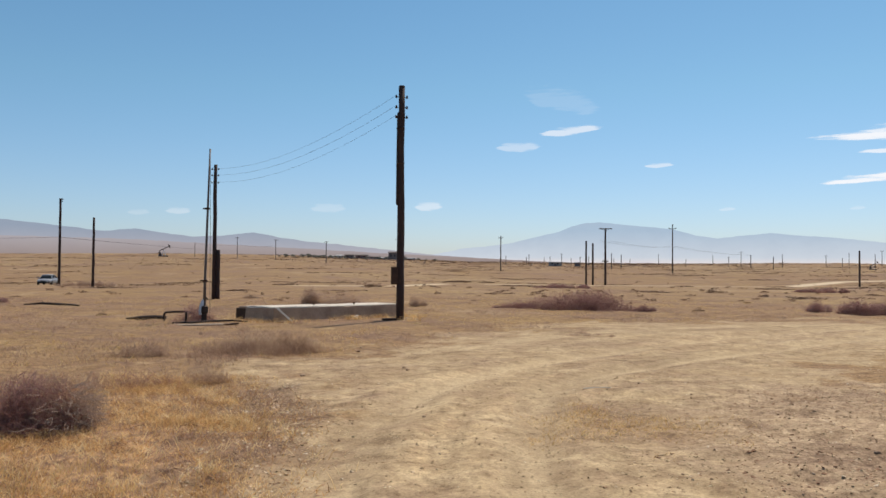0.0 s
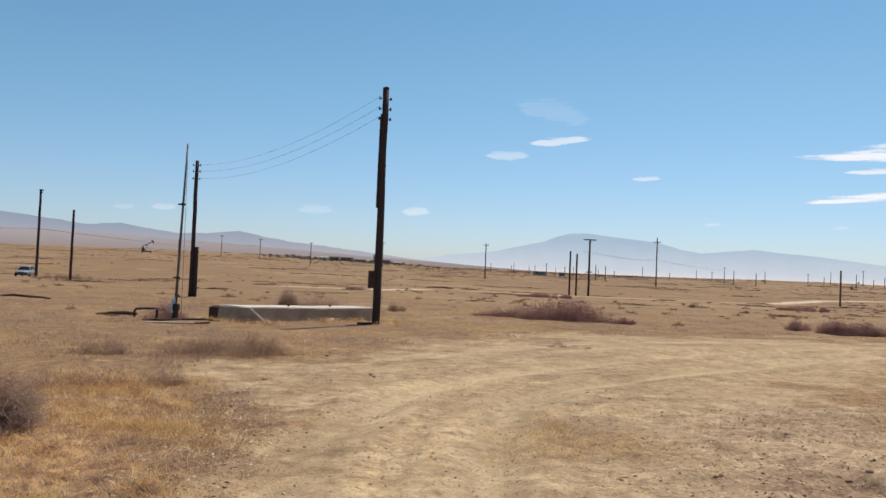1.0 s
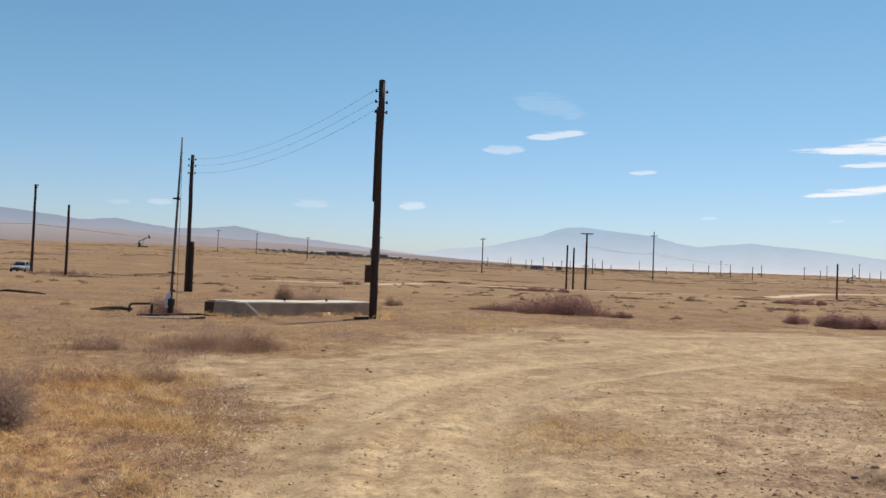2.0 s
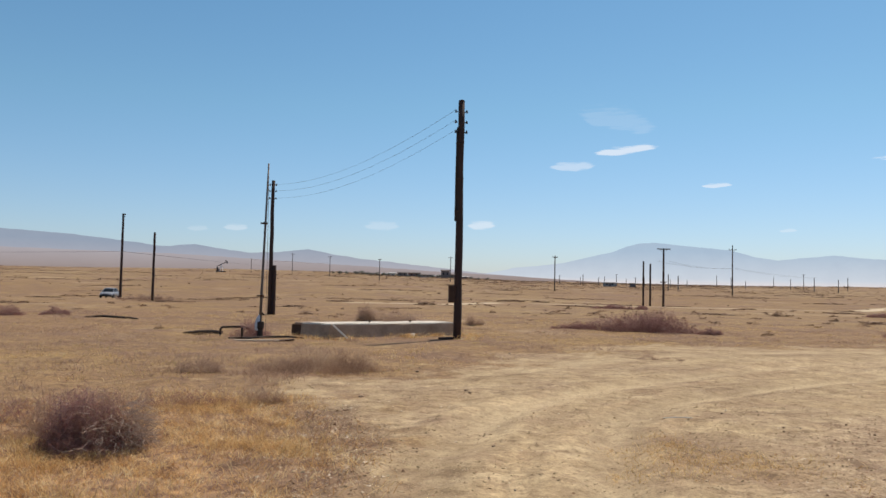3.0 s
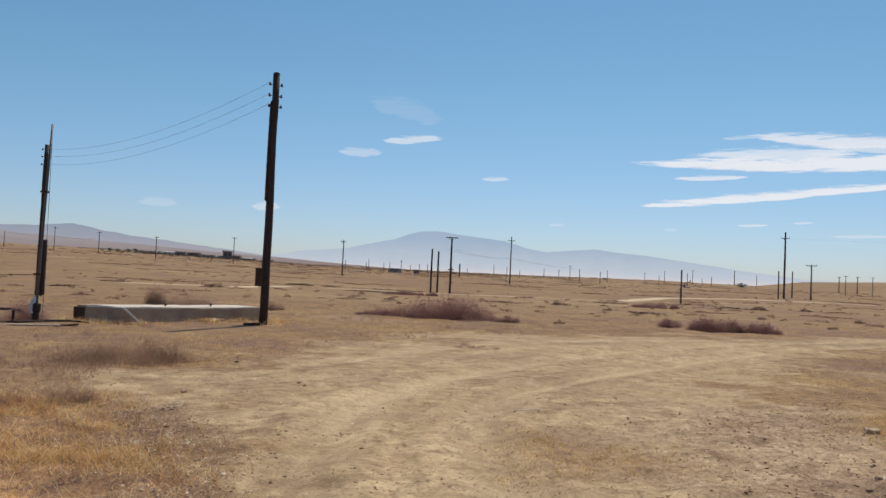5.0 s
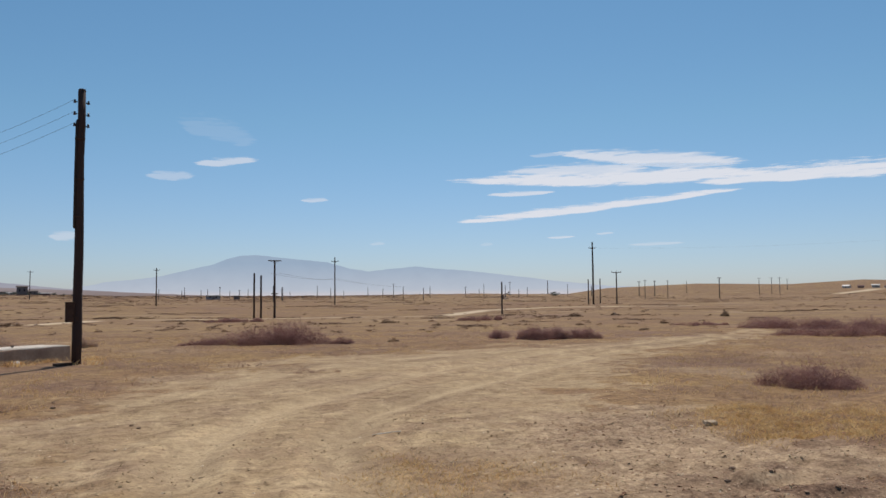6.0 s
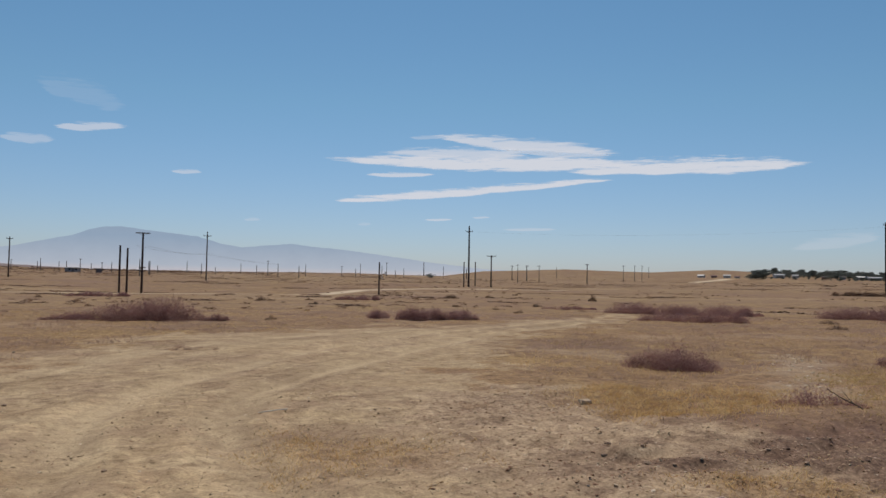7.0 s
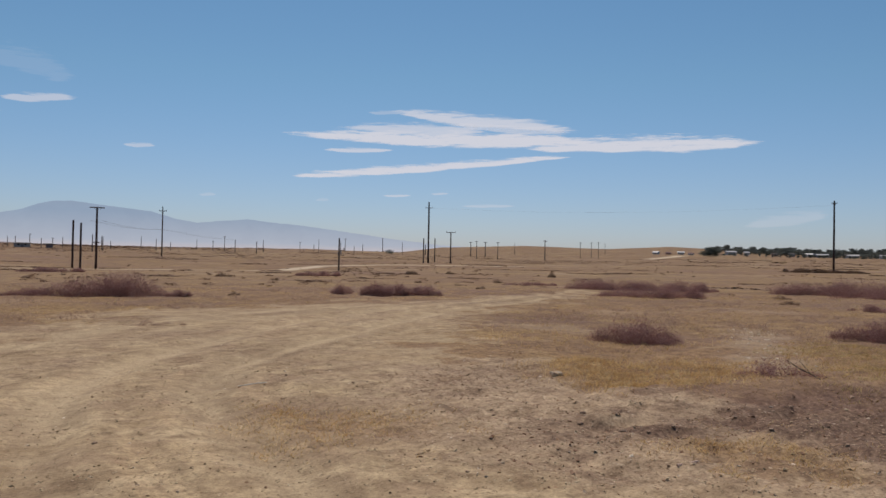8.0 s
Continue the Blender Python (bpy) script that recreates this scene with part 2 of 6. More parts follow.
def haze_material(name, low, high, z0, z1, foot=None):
    """Far range seen through miles of air: a plain glowing backdrop, haze put into its colour."""
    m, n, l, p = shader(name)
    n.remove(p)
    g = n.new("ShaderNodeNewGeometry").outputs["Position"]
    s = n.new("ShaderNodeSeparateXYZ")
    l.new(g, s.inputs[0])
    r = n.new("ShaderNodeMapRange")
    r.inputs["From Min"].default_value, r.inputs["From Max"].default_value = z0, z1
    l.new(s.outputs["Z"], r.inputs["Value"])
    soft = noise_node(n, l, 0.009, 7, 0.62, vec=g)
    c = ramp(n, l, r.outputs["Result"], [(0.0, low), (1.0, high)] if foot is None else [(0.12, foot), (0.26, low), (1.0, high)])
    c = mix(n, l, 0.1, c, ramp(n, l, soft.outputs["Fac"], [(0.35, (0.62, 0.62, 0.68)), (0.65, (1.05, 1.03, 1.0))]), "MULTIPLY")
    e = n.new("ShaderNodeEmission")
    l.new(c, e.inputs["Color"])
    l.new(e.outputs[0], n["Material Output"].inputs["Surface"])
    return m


def cloud_material():
    m, n, l, p = shader("cloud_vapour")
    n.remove(p)
    a = n.new("ShaderNodeAttribute")
    a.attribute_name = "body"
    mp = n.new("ShaderNodeMapping")
    mp.inputs["Scale"].default_value = (.3, .3, 3.4)
    l.new(place(n), mp.inputs["Vector"])
    t = noise_node(n, l, 0.016, 7, 0.66, vec=mp.outputs["Vector"])
    add = n.new("ShaderNodeMath")
    add.operation = "MULTIPLY_ADD"
    l.new(t.outputs["Fac"], add.inputs[0])
    add.inputs[1].default_value = 2.6
    l.new(a.outputs["Fac"], add.inputs[2])
    r = n.new("ShaderNodeMapRange")
    r.interpolation_type = "SMOOTHSTEP"
    r.inputs["From Min"].default_value, r.inputs["From Max"].default_value = 1.62, 2.3
    l.new(add.outputs[0], r.inputs["Value"])
    dens = n.new("ShaderNodeMath")
    dens.operation = "MULTIPLY"
    l.new(r.outputs["Result"], dens.inputs[0])
    ob = n.new("ShaderNodeAttribute")
    ob.attribute_name = "thick"
    l.new(ob.outputs["Fac"], dens.inputs[1])
    e, clear, both = n.new("ShaderNodeEmission"), n.new("ShaderNodeBsdfTransparent"), n.new("ShaderNodeMixShader")
    e.inputs["Color"].default_value, e.inputs["Strength"].default_value = (0.95, 0.97, 1.0, 1), 1.0
    l.new(dens.outputs[0], both.inputs[0])
    l.new(clear.outputs[0], both.inputs[1])
    l.new(e.outputs[0], both.inputs[2])
    l.new(both.outputs[0], n["Material Output"].inputs["Surface"])
    return m


GROUND = ground_material()
CREOSOTE = plain("creosoted_wood", (0.024, 0.013, 0.012), (0.062, 0.034, 0.028), 4, 0.85, bumpy=0.5, depth=0.012, stretch=(6, 6, 0.5))
WEATHERED = plain("weathered_wood", (0.07, 0.05, 0.04), (0.14, 0.10, 0.08), 4, 0.9, bumpy=0.5, stretch=(6, 6, 0.5))
FARWOOD = plain("far_pole_wood", (0.09, 0.075, 0.07), (0.15, 0.125, 0.115), 2, 0.9)
RUSTY = plain("rusty_steel", (0.045, 0.025, 0.018), (0.10, 0.05, 0.03), 9, 0.75, 0.3)
PIPE = plain("dark_oilfield_pipe", (0.02, 0.015, 0.014), (0.06, 0.038, 0.03), 6, 0.7, 0.4)
GREYSTEEL = plain("grey_mast_steel", (0.09, 0.08, 0.08), (0.17, 0.145, 0.135), 6, 0.6, 0.5)
CERAMIC = plain("brown_ceramic", (0.03, 0.018, 0.015), (0.06, 0.03, 0.025), 20, 0.3)
WIRE = plain("aged_copper_wire", (0.10, 0.10, 0.10), (0.16, 0.15, 0.14), 3, 0.6, 0.5)
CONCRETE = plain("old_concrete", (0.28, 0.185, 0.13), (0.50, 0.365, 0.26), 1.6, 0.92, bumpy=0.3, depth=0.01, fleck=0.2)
CAPPING = plain("pale_top_concrete", (0.50, 0.44, 0.36), (0.74, 0.67, 0.57), 2.5, 0.92, bumpy=0.3)
PALEWOOD = plain("bleached_plank", (0.72, 0.66, 0.58), (0.85, 0.80, 0.72), 8, 0.9)
PAINT = plain("faded_white_paint", (0.42, 0.45, 0.50), (0.62, 0.65, 0.70), 7, 0.7)
STONE = plain("field_stone", (0.20, 0.155, 0.115), (0.42, 0.34, 0.26), 14, 0.95, bumpy=0.6)
PALESTICK = plain("bleached_sticks", (0.30, 0.22, 0.17), (0.50, 0.39, 0.31), 10, 0.9)
REDSTICK = plain("reddish_stick", (0.46, 0.31, 0.235), (0.62, 0.45, 0.35), 10, 0.9)
PALESTONE = plain("pale_sandstone", (0.42, 0.32, 0.215), (0.60, 0.475, 0.335), 14, 0.95, bumpy=0.6)
DARKSTONE = plain("dark_clod", (0.27, 0.17, 0.11), (0.44, 0.31, 0.20), 14, 0.95, bumpy=0.6)
DRYGRASS = island("dry_grass", [(0.1, (0.19, 0.105, 0.07)), (0.33, (0.55, 0.31, 0.125)), (0.55, (0.76, 0.50, 0.21)), (0.8, (0.92, 0.76, 0.46))], translucent=0.5)
STRAW = island("short_straw", [(0.15, (0.20, 0.125, 0.06)), (0.5, (0.38, 0.26, 0.115)), (0.9, (0.52, 0.39, 0.18))], translucent=0.5)
TWIG = island("purple_brown_twigs", [(0.15, (0.20, 0.105, 0.095)), (0.5, (0.37, 0.205, 0.18)), (0.8, (0.44, 0.26, 0.225)), (0.97, (0.52, 0.36, 0.30))], translucent=0.4)
TANTWIG = island("tan_brown_twigs", [(0.15, (0.28, 0.17, 0.12)), (0.5, (0.45, 0.295, 0.20)), (0.9, (0.62, 0.45, 0.30))], translucent=0.3)
DARKSCRUB = island("dark_scrub", [(0.15, (0.15, 0.09, 0.06)), (0.5, (0.25, 0.155, 0.10)), (0.9, (0.35, 0.235, 0.15))])
SCRUB = island("brown_plain_scrub", [(0.15, (0.17, 0.10, 0.07)), (0.5, (0.28, 0.18, 0.12)), (0.9, (0.38, 0.26, 0.17))], translucent=0.45)
PINKWEED = island("pinkish_brown_weeds", [(0.15, (0.32, 0.205, 0.155)), (0.5, (0.42, 0.285, 0.21)), (0.9, (0.54, 0.39, 0.285))], translucent=0.45)
PALESTRAW = island("pale_straw", [(0.15, (0.43, 0.265, 0.11)), (0.5, (0.65, 0.445, 0.195)), (0.9, (0.82, 0.64, 0.36))], translucent=0.55)
GREENSTRAW = island("yellow_green_straw", [(0.15, (0.32, 0.21, 0.09)), (0.5, (0.51, 0.37, 0.155)), (0.9, (0.67, 0.52, 0.26))], translucent=0.5)
# Leaf colour lightened and greyed to carry the haze over the far trees.
LEAF = island("haze_pale_green_leaves", [(0.15, (0.11, 0.12, 0.11)), (0.5, (0.17, 0.185, 0.16)), (0.9, (0.23, 0.245, 0.21))], translucent=0.6)
BARK = plain("bark", (0.07, 0.05, 0.04), (0.13, 0.10, 0.08), 5, 0.95)
SILVER = plain("silver_car_paint", (0.22, 0.235, 0.27), (0.30, 0.315, 0.35), 1.0, 0.45, 0.15, 0.02)
GLASS, _gn, _gl, _gp = shader("dark_car_glass")
_gp.inputs["Base Color"].default_value, _gp.inputs["Roughness"].default_value = (0.02, 0.025, 0.03, 1), 0.12
_gp.inputs["Specular IOR Level"].default_value = 0.15
RUBBER = plain("black_rubber", (0.015, 0.015, 0.015), (0.03, 0.03, 0.03), 8, 0.85)
LAMPGLASS = plain("lamp_lens", (0.6, 0.6, 0.6), (0.8, 0.8, 0.8), 8, 0.2)
SIDING = plain("weathered_siding", (0.28, 0.26, 0.26), (0.38, 0.355, 0.34), 0.6, 0.85)
# The next two wall tones are lifted: haze of distance put into colour.
DARKSIDING = plain("dark_board_siding", (0.14, 0.12, 0.125), (0.21, 0.185, 0.185), 0.6, 0.85)
BRICKRED = plain("haze_pale_red_siding", (0.22, 0.13, 0.115), (0.30, 0.18, 0.15), 0.6, 0.85)
STUCCO = plain("white_stucco", (0.46, 0.44, 0.41), (0.60, 0.58, 0.54), 0.5, 0.9)
ROOFING = plain("roof_shingles", (0.085, 0.07, 0.065), (0.15, 0.125, 0.115), 1.2, 0.9)
TIN = plain("pale_tin_roof", (0.34, 0.34, 0.34), (0.46, 0.46, 0.45), 0.8, 0.6, 0.2)
CLOUD = cloud_material()

# ---- building helpers ----


def mesh_object(name, verts, faces, material, smooth=False):
    me = bpy.data.meshes.new(name)
    me.from_pydata(verts, [], faces)
    me.materials.append(material)
    if smooth:
        me.shade_smooth()
    return new(name, me)


def part(name, bm, material, parent, label="", smooth=False):
    me = bpy.data.meshes.new(name)
    bm.to_mesh(me)
    bm.free()
    me.materials.append(material)
    if smooth:
        me.shade_smooth()
    ob = new(name, me)
    ob.parent = parent
    return tagged(ob, label)


def box(bm, size, m=None, bevel=0.0):
    made = bmesh.ops.create_cube(bm, size=1.0, matrix=(m or Matrix()) @ Matrix.Diagonal((*size, 1)))["verts"]
    if bevel:
        edges = list({e for v in made for e in v.link_edges})
        bmesh.ops.bevel(bm, geom=edges, offset=bevel, segments=2, affect="EDGES", profile=0.5)
    return bm


def tube(bm, points, radii, sides=10, rough=0.0, seed=0):
    """A closed tube along points, with one radius for each."""
    rng = random.Random(seed)
    pts = [Vector(p) for p in points]
    whole = pts[1] - pts[0] if (pts[1] - pts[0]).length > 1e-6 else pts[-1] - pts[0]
    side = Vector((1, 0, 0)) if abs(whole.normalized().x) < .7 else Vector((0, 1, 0))
    rings = []
    for i, p in enumerate(pts):
        along = pts[min(i + 1, len(pts) - 1)] - pts[max(i - 1, 0)]
        along = along.normalized() if along.length > 1e-6 else whole.normalized()
        side = (side - along * side.dot(along)).normalized()
        up = side.cross(along)
        rings.append([bm.verts.new(p + (side * math.cos(a) + up * math.sin(a)) * radii[i] * (1 + rough * rng.uniform(-1, 1)))
                      for a in (2 * math.pi * k / sides for k in range(sides))])
    for a, b in zip(rings, rings[1:]):
        for k in range(sides):
            bm.faces.new((a[k], a[(k + 1) % sides], b[(k + 1) % sides], b[k]))
    bm.faces.new(rings[0][::-1])
    bm.faces.new(rings[-1])
    bmesh.ops.recalc_face_normals(bm, faces=bm.faces)
    return bm


def empty(name, x, y, z, label, category, group="", rz=0.0, kind=""):
    ob = new(name)
    ob.matrix_world = pose(x, y, z, 0, 0, rz)
    ob.empty_display_size = 0.2
    return tagged(ob, label, category, group, kind)



# ---- ground ----
AZ = [-180, -60, -26, -16, -8, 0, 6, 14, 23, 30, 36, 40, 46, 52, 56, 66, 90, 180]
RR = [0, 50, 85, 120, 200, 350, 550, 900, 1250, 1800, 2600, 4900]
CREST = [6, 8, 9.4, 11, 10.8, 8.9, 7.0, 6.5, 6.5, 7.2, 6.5, 4.6, 3.7, 3.7, 4.6, 5.5, 6, 6]
NEAR = [.2, -.3, -.7, -.5, 0, 0, -.1, -.3, -.2, -.2, .1, .25, .3, .3, .3, .3, .3, .2]
HILL = [6, 8, 13, 16, 14.5, 11, 8.5, 7.5, 7, 8, 9, 21, 26, 23, 28, 20, 10, 6]


def terrain(x, y):
    """The lie of the land: a flat yard in a shallow bowl whose rim is a low rise, with hills past it on one side."""
    r, a = np.hypot(x, y), np.degrees(np.arctan2(x, y))
    c, n, h = (np.interp(a, AZ, v) for v in (CREST, NEAR, HILL))
    zero = 0 * c
    cols = [zero, zero, .1 * n, n, .2 * c, .52 * c, c, np.minimum(.9 * h, c + 2), h, .6 * h, zero - 4, zero - 20]
    z = zero
    for k in range(len(RR) - 1):
        u = np.clip((r - RR[k]) / (RR[k + 1] - RR[k]), 0, 1)
        z = np.where(r >= RR[k], cols[k] + (cols[k + 1] - cols[k]) * u, z)
    return z


def lattice(i, j, seed):
    """A repeatable random number from 0 to 1 for each lattice point."""
    v = np.sin(i * 127.1 + j * 311.7 + seed * 74.7) * 43758.5453
    return v - np.floor(v)


def rough(x, y, size, seed=0.0):
    """Smooth noise about 0 for arrays, of that many metres a wave."""
    out, amp, f = 0 * x, 1.0, 1.6 / size
    for k in range(4):
        c, s = math.cos(.6 + k * 1.1 + seed), math.sin(.6 + k * 1.1 + seed)
        u, v = f * (x * c - y * s) + 17.3 * k, f * (x * s + y * c) - 9.1 * k
        i, j = np.floor(u), np.floor(v)
        u, v = u - i, v - j
        u, v = u * u * (3 - 2 * u), v * v * (3 - 2 * v)
        a = lattice(i, j, seed + k) * (1 - u) + lattice(i + 1, j, seed + k) * u
        b = lattice(i, j + 1, seed + k) * (1 - u) + lattice(i + 1, j + 1, seed + k) * u
        out = out + amp * (a * (1 - v) + b * v - .5)
        amp, f = amp * .55, f * 2.1
    return out * 1.25


def inside(x, y, poly):
    """Metres inside a polygon (below 0: outside)."""
    best, odd = np.full(np.shape(x), 1e9), np.zeros(np.shape(x), bool)
    for (x0, y0), (x1, y1) in zip(poly, poly[1:] + poly[:1]):
        dx, dy = x1 - x0, y1 - y0
        u = np.clip(((x - x0) * dx + (y - y0) * dy) / (dx * dx + dy * dy), 0, 1)
        best = np.minimum(best, np.hypot(x - x0 - u * dx, y - y0 - u * dy))
        with np.errstate(divide="ignore", invalid="ignore"):
            odd ^= ((y0 > y) != (y1 > y)) & (x < (x1 - x0) * (y - y0) / np.where(y1 == y0, 1e-9, y1 - y0) + x0)
    return np.where(odd, best, -best)


def along(x, y, line):
    best = np.full(np.shape(x), 1e9)
    for (x0, y0), (x1, y1) in zip(line, line[1:]):
        dx, dy = x1 - x0, y1 - y0
        u = np.clip(((x - x0) * dx + (y - y0) * dy) / (dx * dx + dy * dy), 0, 1)
        best = np.minimum(best, np.hypot(x - x0 - u * dx, y - y0 - u * dy))
    return best


def step(a, b, v):
    u = np.clip((v - a) / (b - a), 0, 1)
    return u * u * (3 - 2 * u)


YARD = [(-1.5, -8), (-1.7, 5.1), (-1.6, 8.7), (-2.6, 11.8), (-3.0, 14.1), (-1.8, 14.9), (-0.2, 17.0), (1.9, 20.0), (5.2, 24.0), (9.1, 25.6), (13.7, 25.2), (22, 27.3), (31, 29.8),
        (36, 33), (35, 30.5), (27, 25.9), (17.7, 21), (10.9, 15.8), (9.2, 13.6), (7.7, 10), (6.4, 7.6), (7.5, 5.0), (7, -8)]
GRAVEL = [(3.0, 3), (2.4, 6), (3.2, 8.6), (5.0, 10.6), (7.6, 12.4), (8.8, 12.6), (7.7, 10), (6.6, 8.0), (8.5, 6.0), (12, 4), (12, -6), (2.5, -6)]
RUTS = [[(-0.95, -4), (-0.9, 5.2), (-0.6, 7.7), (0.3, 10.5), (1.8, 13.2), (3.9, 15.2), (8.0, 19.0), (13.9, 22.6), (26.1, 27.6), (33, 31)],
        [(0.95, -4), (0.9, 5.2), (1.1, 7.0), (1.8, 9.9), (3.3, 12.3), (5.5, 14.2), (9.7, 17.2), (14.6, 20.6), (27, 26.6)],
        [(-1.6, 13.8), (0.6, 15.8), (3.0, 18.6), (6.5, 21.6), (11, 23.6), (16, 24.4)]]
GOLD = [(-1.8, 3.5), (-1.9, 7.4), (-2.1, 9.5), (-3.2, 11.2), (-5.4, 10.6), (-6.4, 8), (-6, 3.5)]
PATCH = [(7.0, 9.6), (8.4, 9.9), (10.2, 8.4), (9.4, 7.0), (7.4, 6.9), (6.5, 7.6)]
PATCH_C = [(1.3, 8.3), (2.3, 8.9), (3.3, 7.7), (2.5, 6.6), (1.5, 7.0)]
PATCH_B = [(4.5, 5.2), (5.7, 5.0), (5.5, 4.1), (4.6, 3.4), (4.0, 4.0), (4.1, 4.8)]
SOIL = [[(4.4, 6.2), (6.0, 6.2), (8.6, 6.0), (11.4, 4.6), (8.6, 1.0), (5.0, 2.8), (5.0, 4.4), (4.4, 5.0)], [(-3.1, 10.6), (-1.9, 10.6), (-1.3, 7.6), (-1.3, 4.4), (-2.1, 4.2), (-2.4, 8.0)],
        [(2.2, 5.6), (4.2, 6.6), (5.6, 6.2), (5.6, 5.0), (2.4, 5.0)], [(4.4, 9.8), (8.2, 11.0), (6.6, 7.6), (4.4, 8.0)]]
ROADS = [[(12, 98), (31, 97.3), (47.5, 98.5), (58, 108), (70, 119), (86, 122), (120, 120)], [(-9, 80), (0.3, 80.5), (4, 90), (6, 97)],
         [(690, 505), (744, 525), (800, 531), (826, 540)]]


# Grass and hummocks are held back here to keep the pole's shadow unbroken.
CLEAR_STRIP = [(0.0, 25.9), (-1.4, 23.9), (-3.0, 21.6)]

# little hollows with a lip: x, y, width, depth
HOLLOWS = [(4.65, 6.05, .26, .06), (5.0, 6.0, .14, .05), (4.72, 5.42, .24, .065), (6.92, 5.25, .26, .065), (6.0, 5.3, .2, .035), (5.75, 4.75, .2, .05), (3.1, 5.35, .3, .03), (7.9, 5.6, .3, .05)]


def relief(x, y):
    """Height of the ground with its ruts, hummocks and clods."""
    z = terrain(x, y)
    near = 1 - step(45, 90, np.hypot(x, y))
    yard = step(-.4, .5, inside(x, y, YARD))
    near = near * (.25 + .75 * step(.8, 2.6, along(x, y, CLEAR_STRIP)))
    z = z + near * (.035 * rough(x, y, 5.5, 1.0) + (1 - yard) * .05 * rough(x, y, 1.6, 2.0) + .022 * rough(x, y, .8, 4.0) + (.030 + .020 * step(-.5, .8, inside(x, y, GRAVEL))) * (1 - .6 * np.exp(-(np.minimum(along(x, y, RUTS[0]), along(x, y, RUTS[1])) / .4) ** 2)) * rough(x, y, .42, 14.0) * (1 - step(9, 18, np.hypot(x, y))))
    for line in RUTS[:2]:
        d = along(x, y, line)
        z = z - near * .045 * np.exp(-(d / .3) ** 2) + near * .03 * np.exp(-((d - .55) / .22) ** 2)
    z = z + near * .09 * np.exp(-((x - 6.2) ** 2 / 2.2 + (y - 6.6) ** 2 / .5)) + near * .10 * np.exp(-((x - 9.2) ** 2 / 4 + (y - 5.6) ** 2 / 1.2))
    for u, v, w, deep in HOLLOWS:
        z = z + near * deep * (-np.exp(-((x - u) / w) ** 2 - ((y - v + .05) / .13) ** 2) + .8 * np.exp(-((x - u - .03) / w) ** 2 - ((y - v - .16) / .12) ** 2))
    far = step(60, 160, np.hypot(x, y))
    return z + far * .28 * rough(x, y, 60, 3.0)


def height(x, y):
    return float(relief(np.array([float(x)]), np.array([float(y)]))[0])


def build_ground():
    angles = np.radians(np.concatenate([np.arange(-50, 86, .34), np.arange(86, 310, 4.0)]))
    radii = np.concatenate([[.6, 1.2, 1.9], np.geomspace(2.6, 4900, 660)])
    a, r = np.meshgrid(angles, radii)
    x, y = -1.0 + r * np.sin(a), r * np.cos(a)
    x, y = np.append(x.ravel(), -1.0), np.append(y.ravel(), 0.0)
    z = relief(x, y)
    na, nr = len(angles), len(radii)
    i, k = np.meshgrid(np.arange(na), np.arange(nr - 1))
    j = (i + 1) % na
    quads = np.stack([k * na + i, k * na + j, (k + 1) * na + j, (k + 1) * na + i], -1).reshape(-1, 4)
    fan = [(na * nr, (n + 1) % na, n) for n in range(na)]
    me = bpy.data.meshes.new("ground")
    me.from_pydata(np.stack([x, y, z], -1).tolist(), [], quads.tolist() + fan)
    me.shade_smooth()
    me.materials.append(GROUND)
    dist = np.hypot(x, y)
    blot, speck = rough(x, y, 3.2, 5.0), rough(x, y, .9, 6.0)
    yard = inside(x, y, YARD) + (1.3 * blot + .9 * speck) * step(5, 16, dist) + .7 * blot + .5 * speck
    bare = step(-.5, .5, yard) * (1 - .55 * step(.35, .9, blot + .4 * speck) * step(.6, 2.5, np.minimum(along(x, y, RUTS[0]), along(x, y, RUTS[1]))))
    scald = step(.55, .9, rough(x, y, 9, 7.0) + .3 * blot) * (1 - step(30, 70, dist)) * .7
    bare = np.maximum(bare, scald) * (1 - .6 * step(-.4, .6, inside(x, y, PATCH) + .8 * speck)) * (1 - .8 * step(-.2, .4, inside(x, y, PATCH_B) + .3 * speck)) * (1 - .5 * step(-.4, .6, inside(x, y, PATCH_C) + .6 * speck))
    rut = np.zeros_like(x)
    for line in RUTS:
        d = along(x, y, line) + .12 * blot
        rut = np.maximum(rut, np.exp(-(d / .36) ** 2) * (.25 + .75 * step(-.6, .35, rough(x, y, 2.6, 11.0) + .5 * speck)))
    lane = np.zeros_like(x)
    for k, line in enumerate(RUTS):
        d = along(x, y, line)
        lane = lane + np.exp(-(d / 1.25) ** 2) * (1.3 * rough(d * 1.6 + 31 * k, .10 * y, .42, 3.0 + k) + .5 * rough(d * 1.2, .2 * y, 1.1, 9.0)) * (.35 + .65 * step(-.5, .4, rough(x, y, 3.4, 17.0)))
    lane = .5 + .42 * lane * step(-.8, .6, yard)
    gravel = step(-.5, 1.0, inside(x, y, GRAVEL) + .8 * blot + .4 * speck) + .5 * step(.3, .8, blot)
    litter = step(-.8, .6, inside(x, y, GOLD) + .4 * blot)
    soil = np.zeros_like(x)
    for poly, much in zip(SOIL, (.85, .5, .3, .2)):
        soil = np.maximum(soil, much * step(-.3, .7, inside(x, y, poly) + 1.3 * rough(x, y, 1.3, 12.0) + .5 * speck))
    soil = soil * (1 - .8 * step(-.2, .4, inside(x, y, PATCH_B) + .3 * speck))
    pale = np.zeros_like(x)
    for line, w in zip(ROADS, (1.35, 1.2, 6.0)):
        pale = np.maximum(pale, step(w * 1.5, w * .6, along(x, y, line) + .3 * blot))
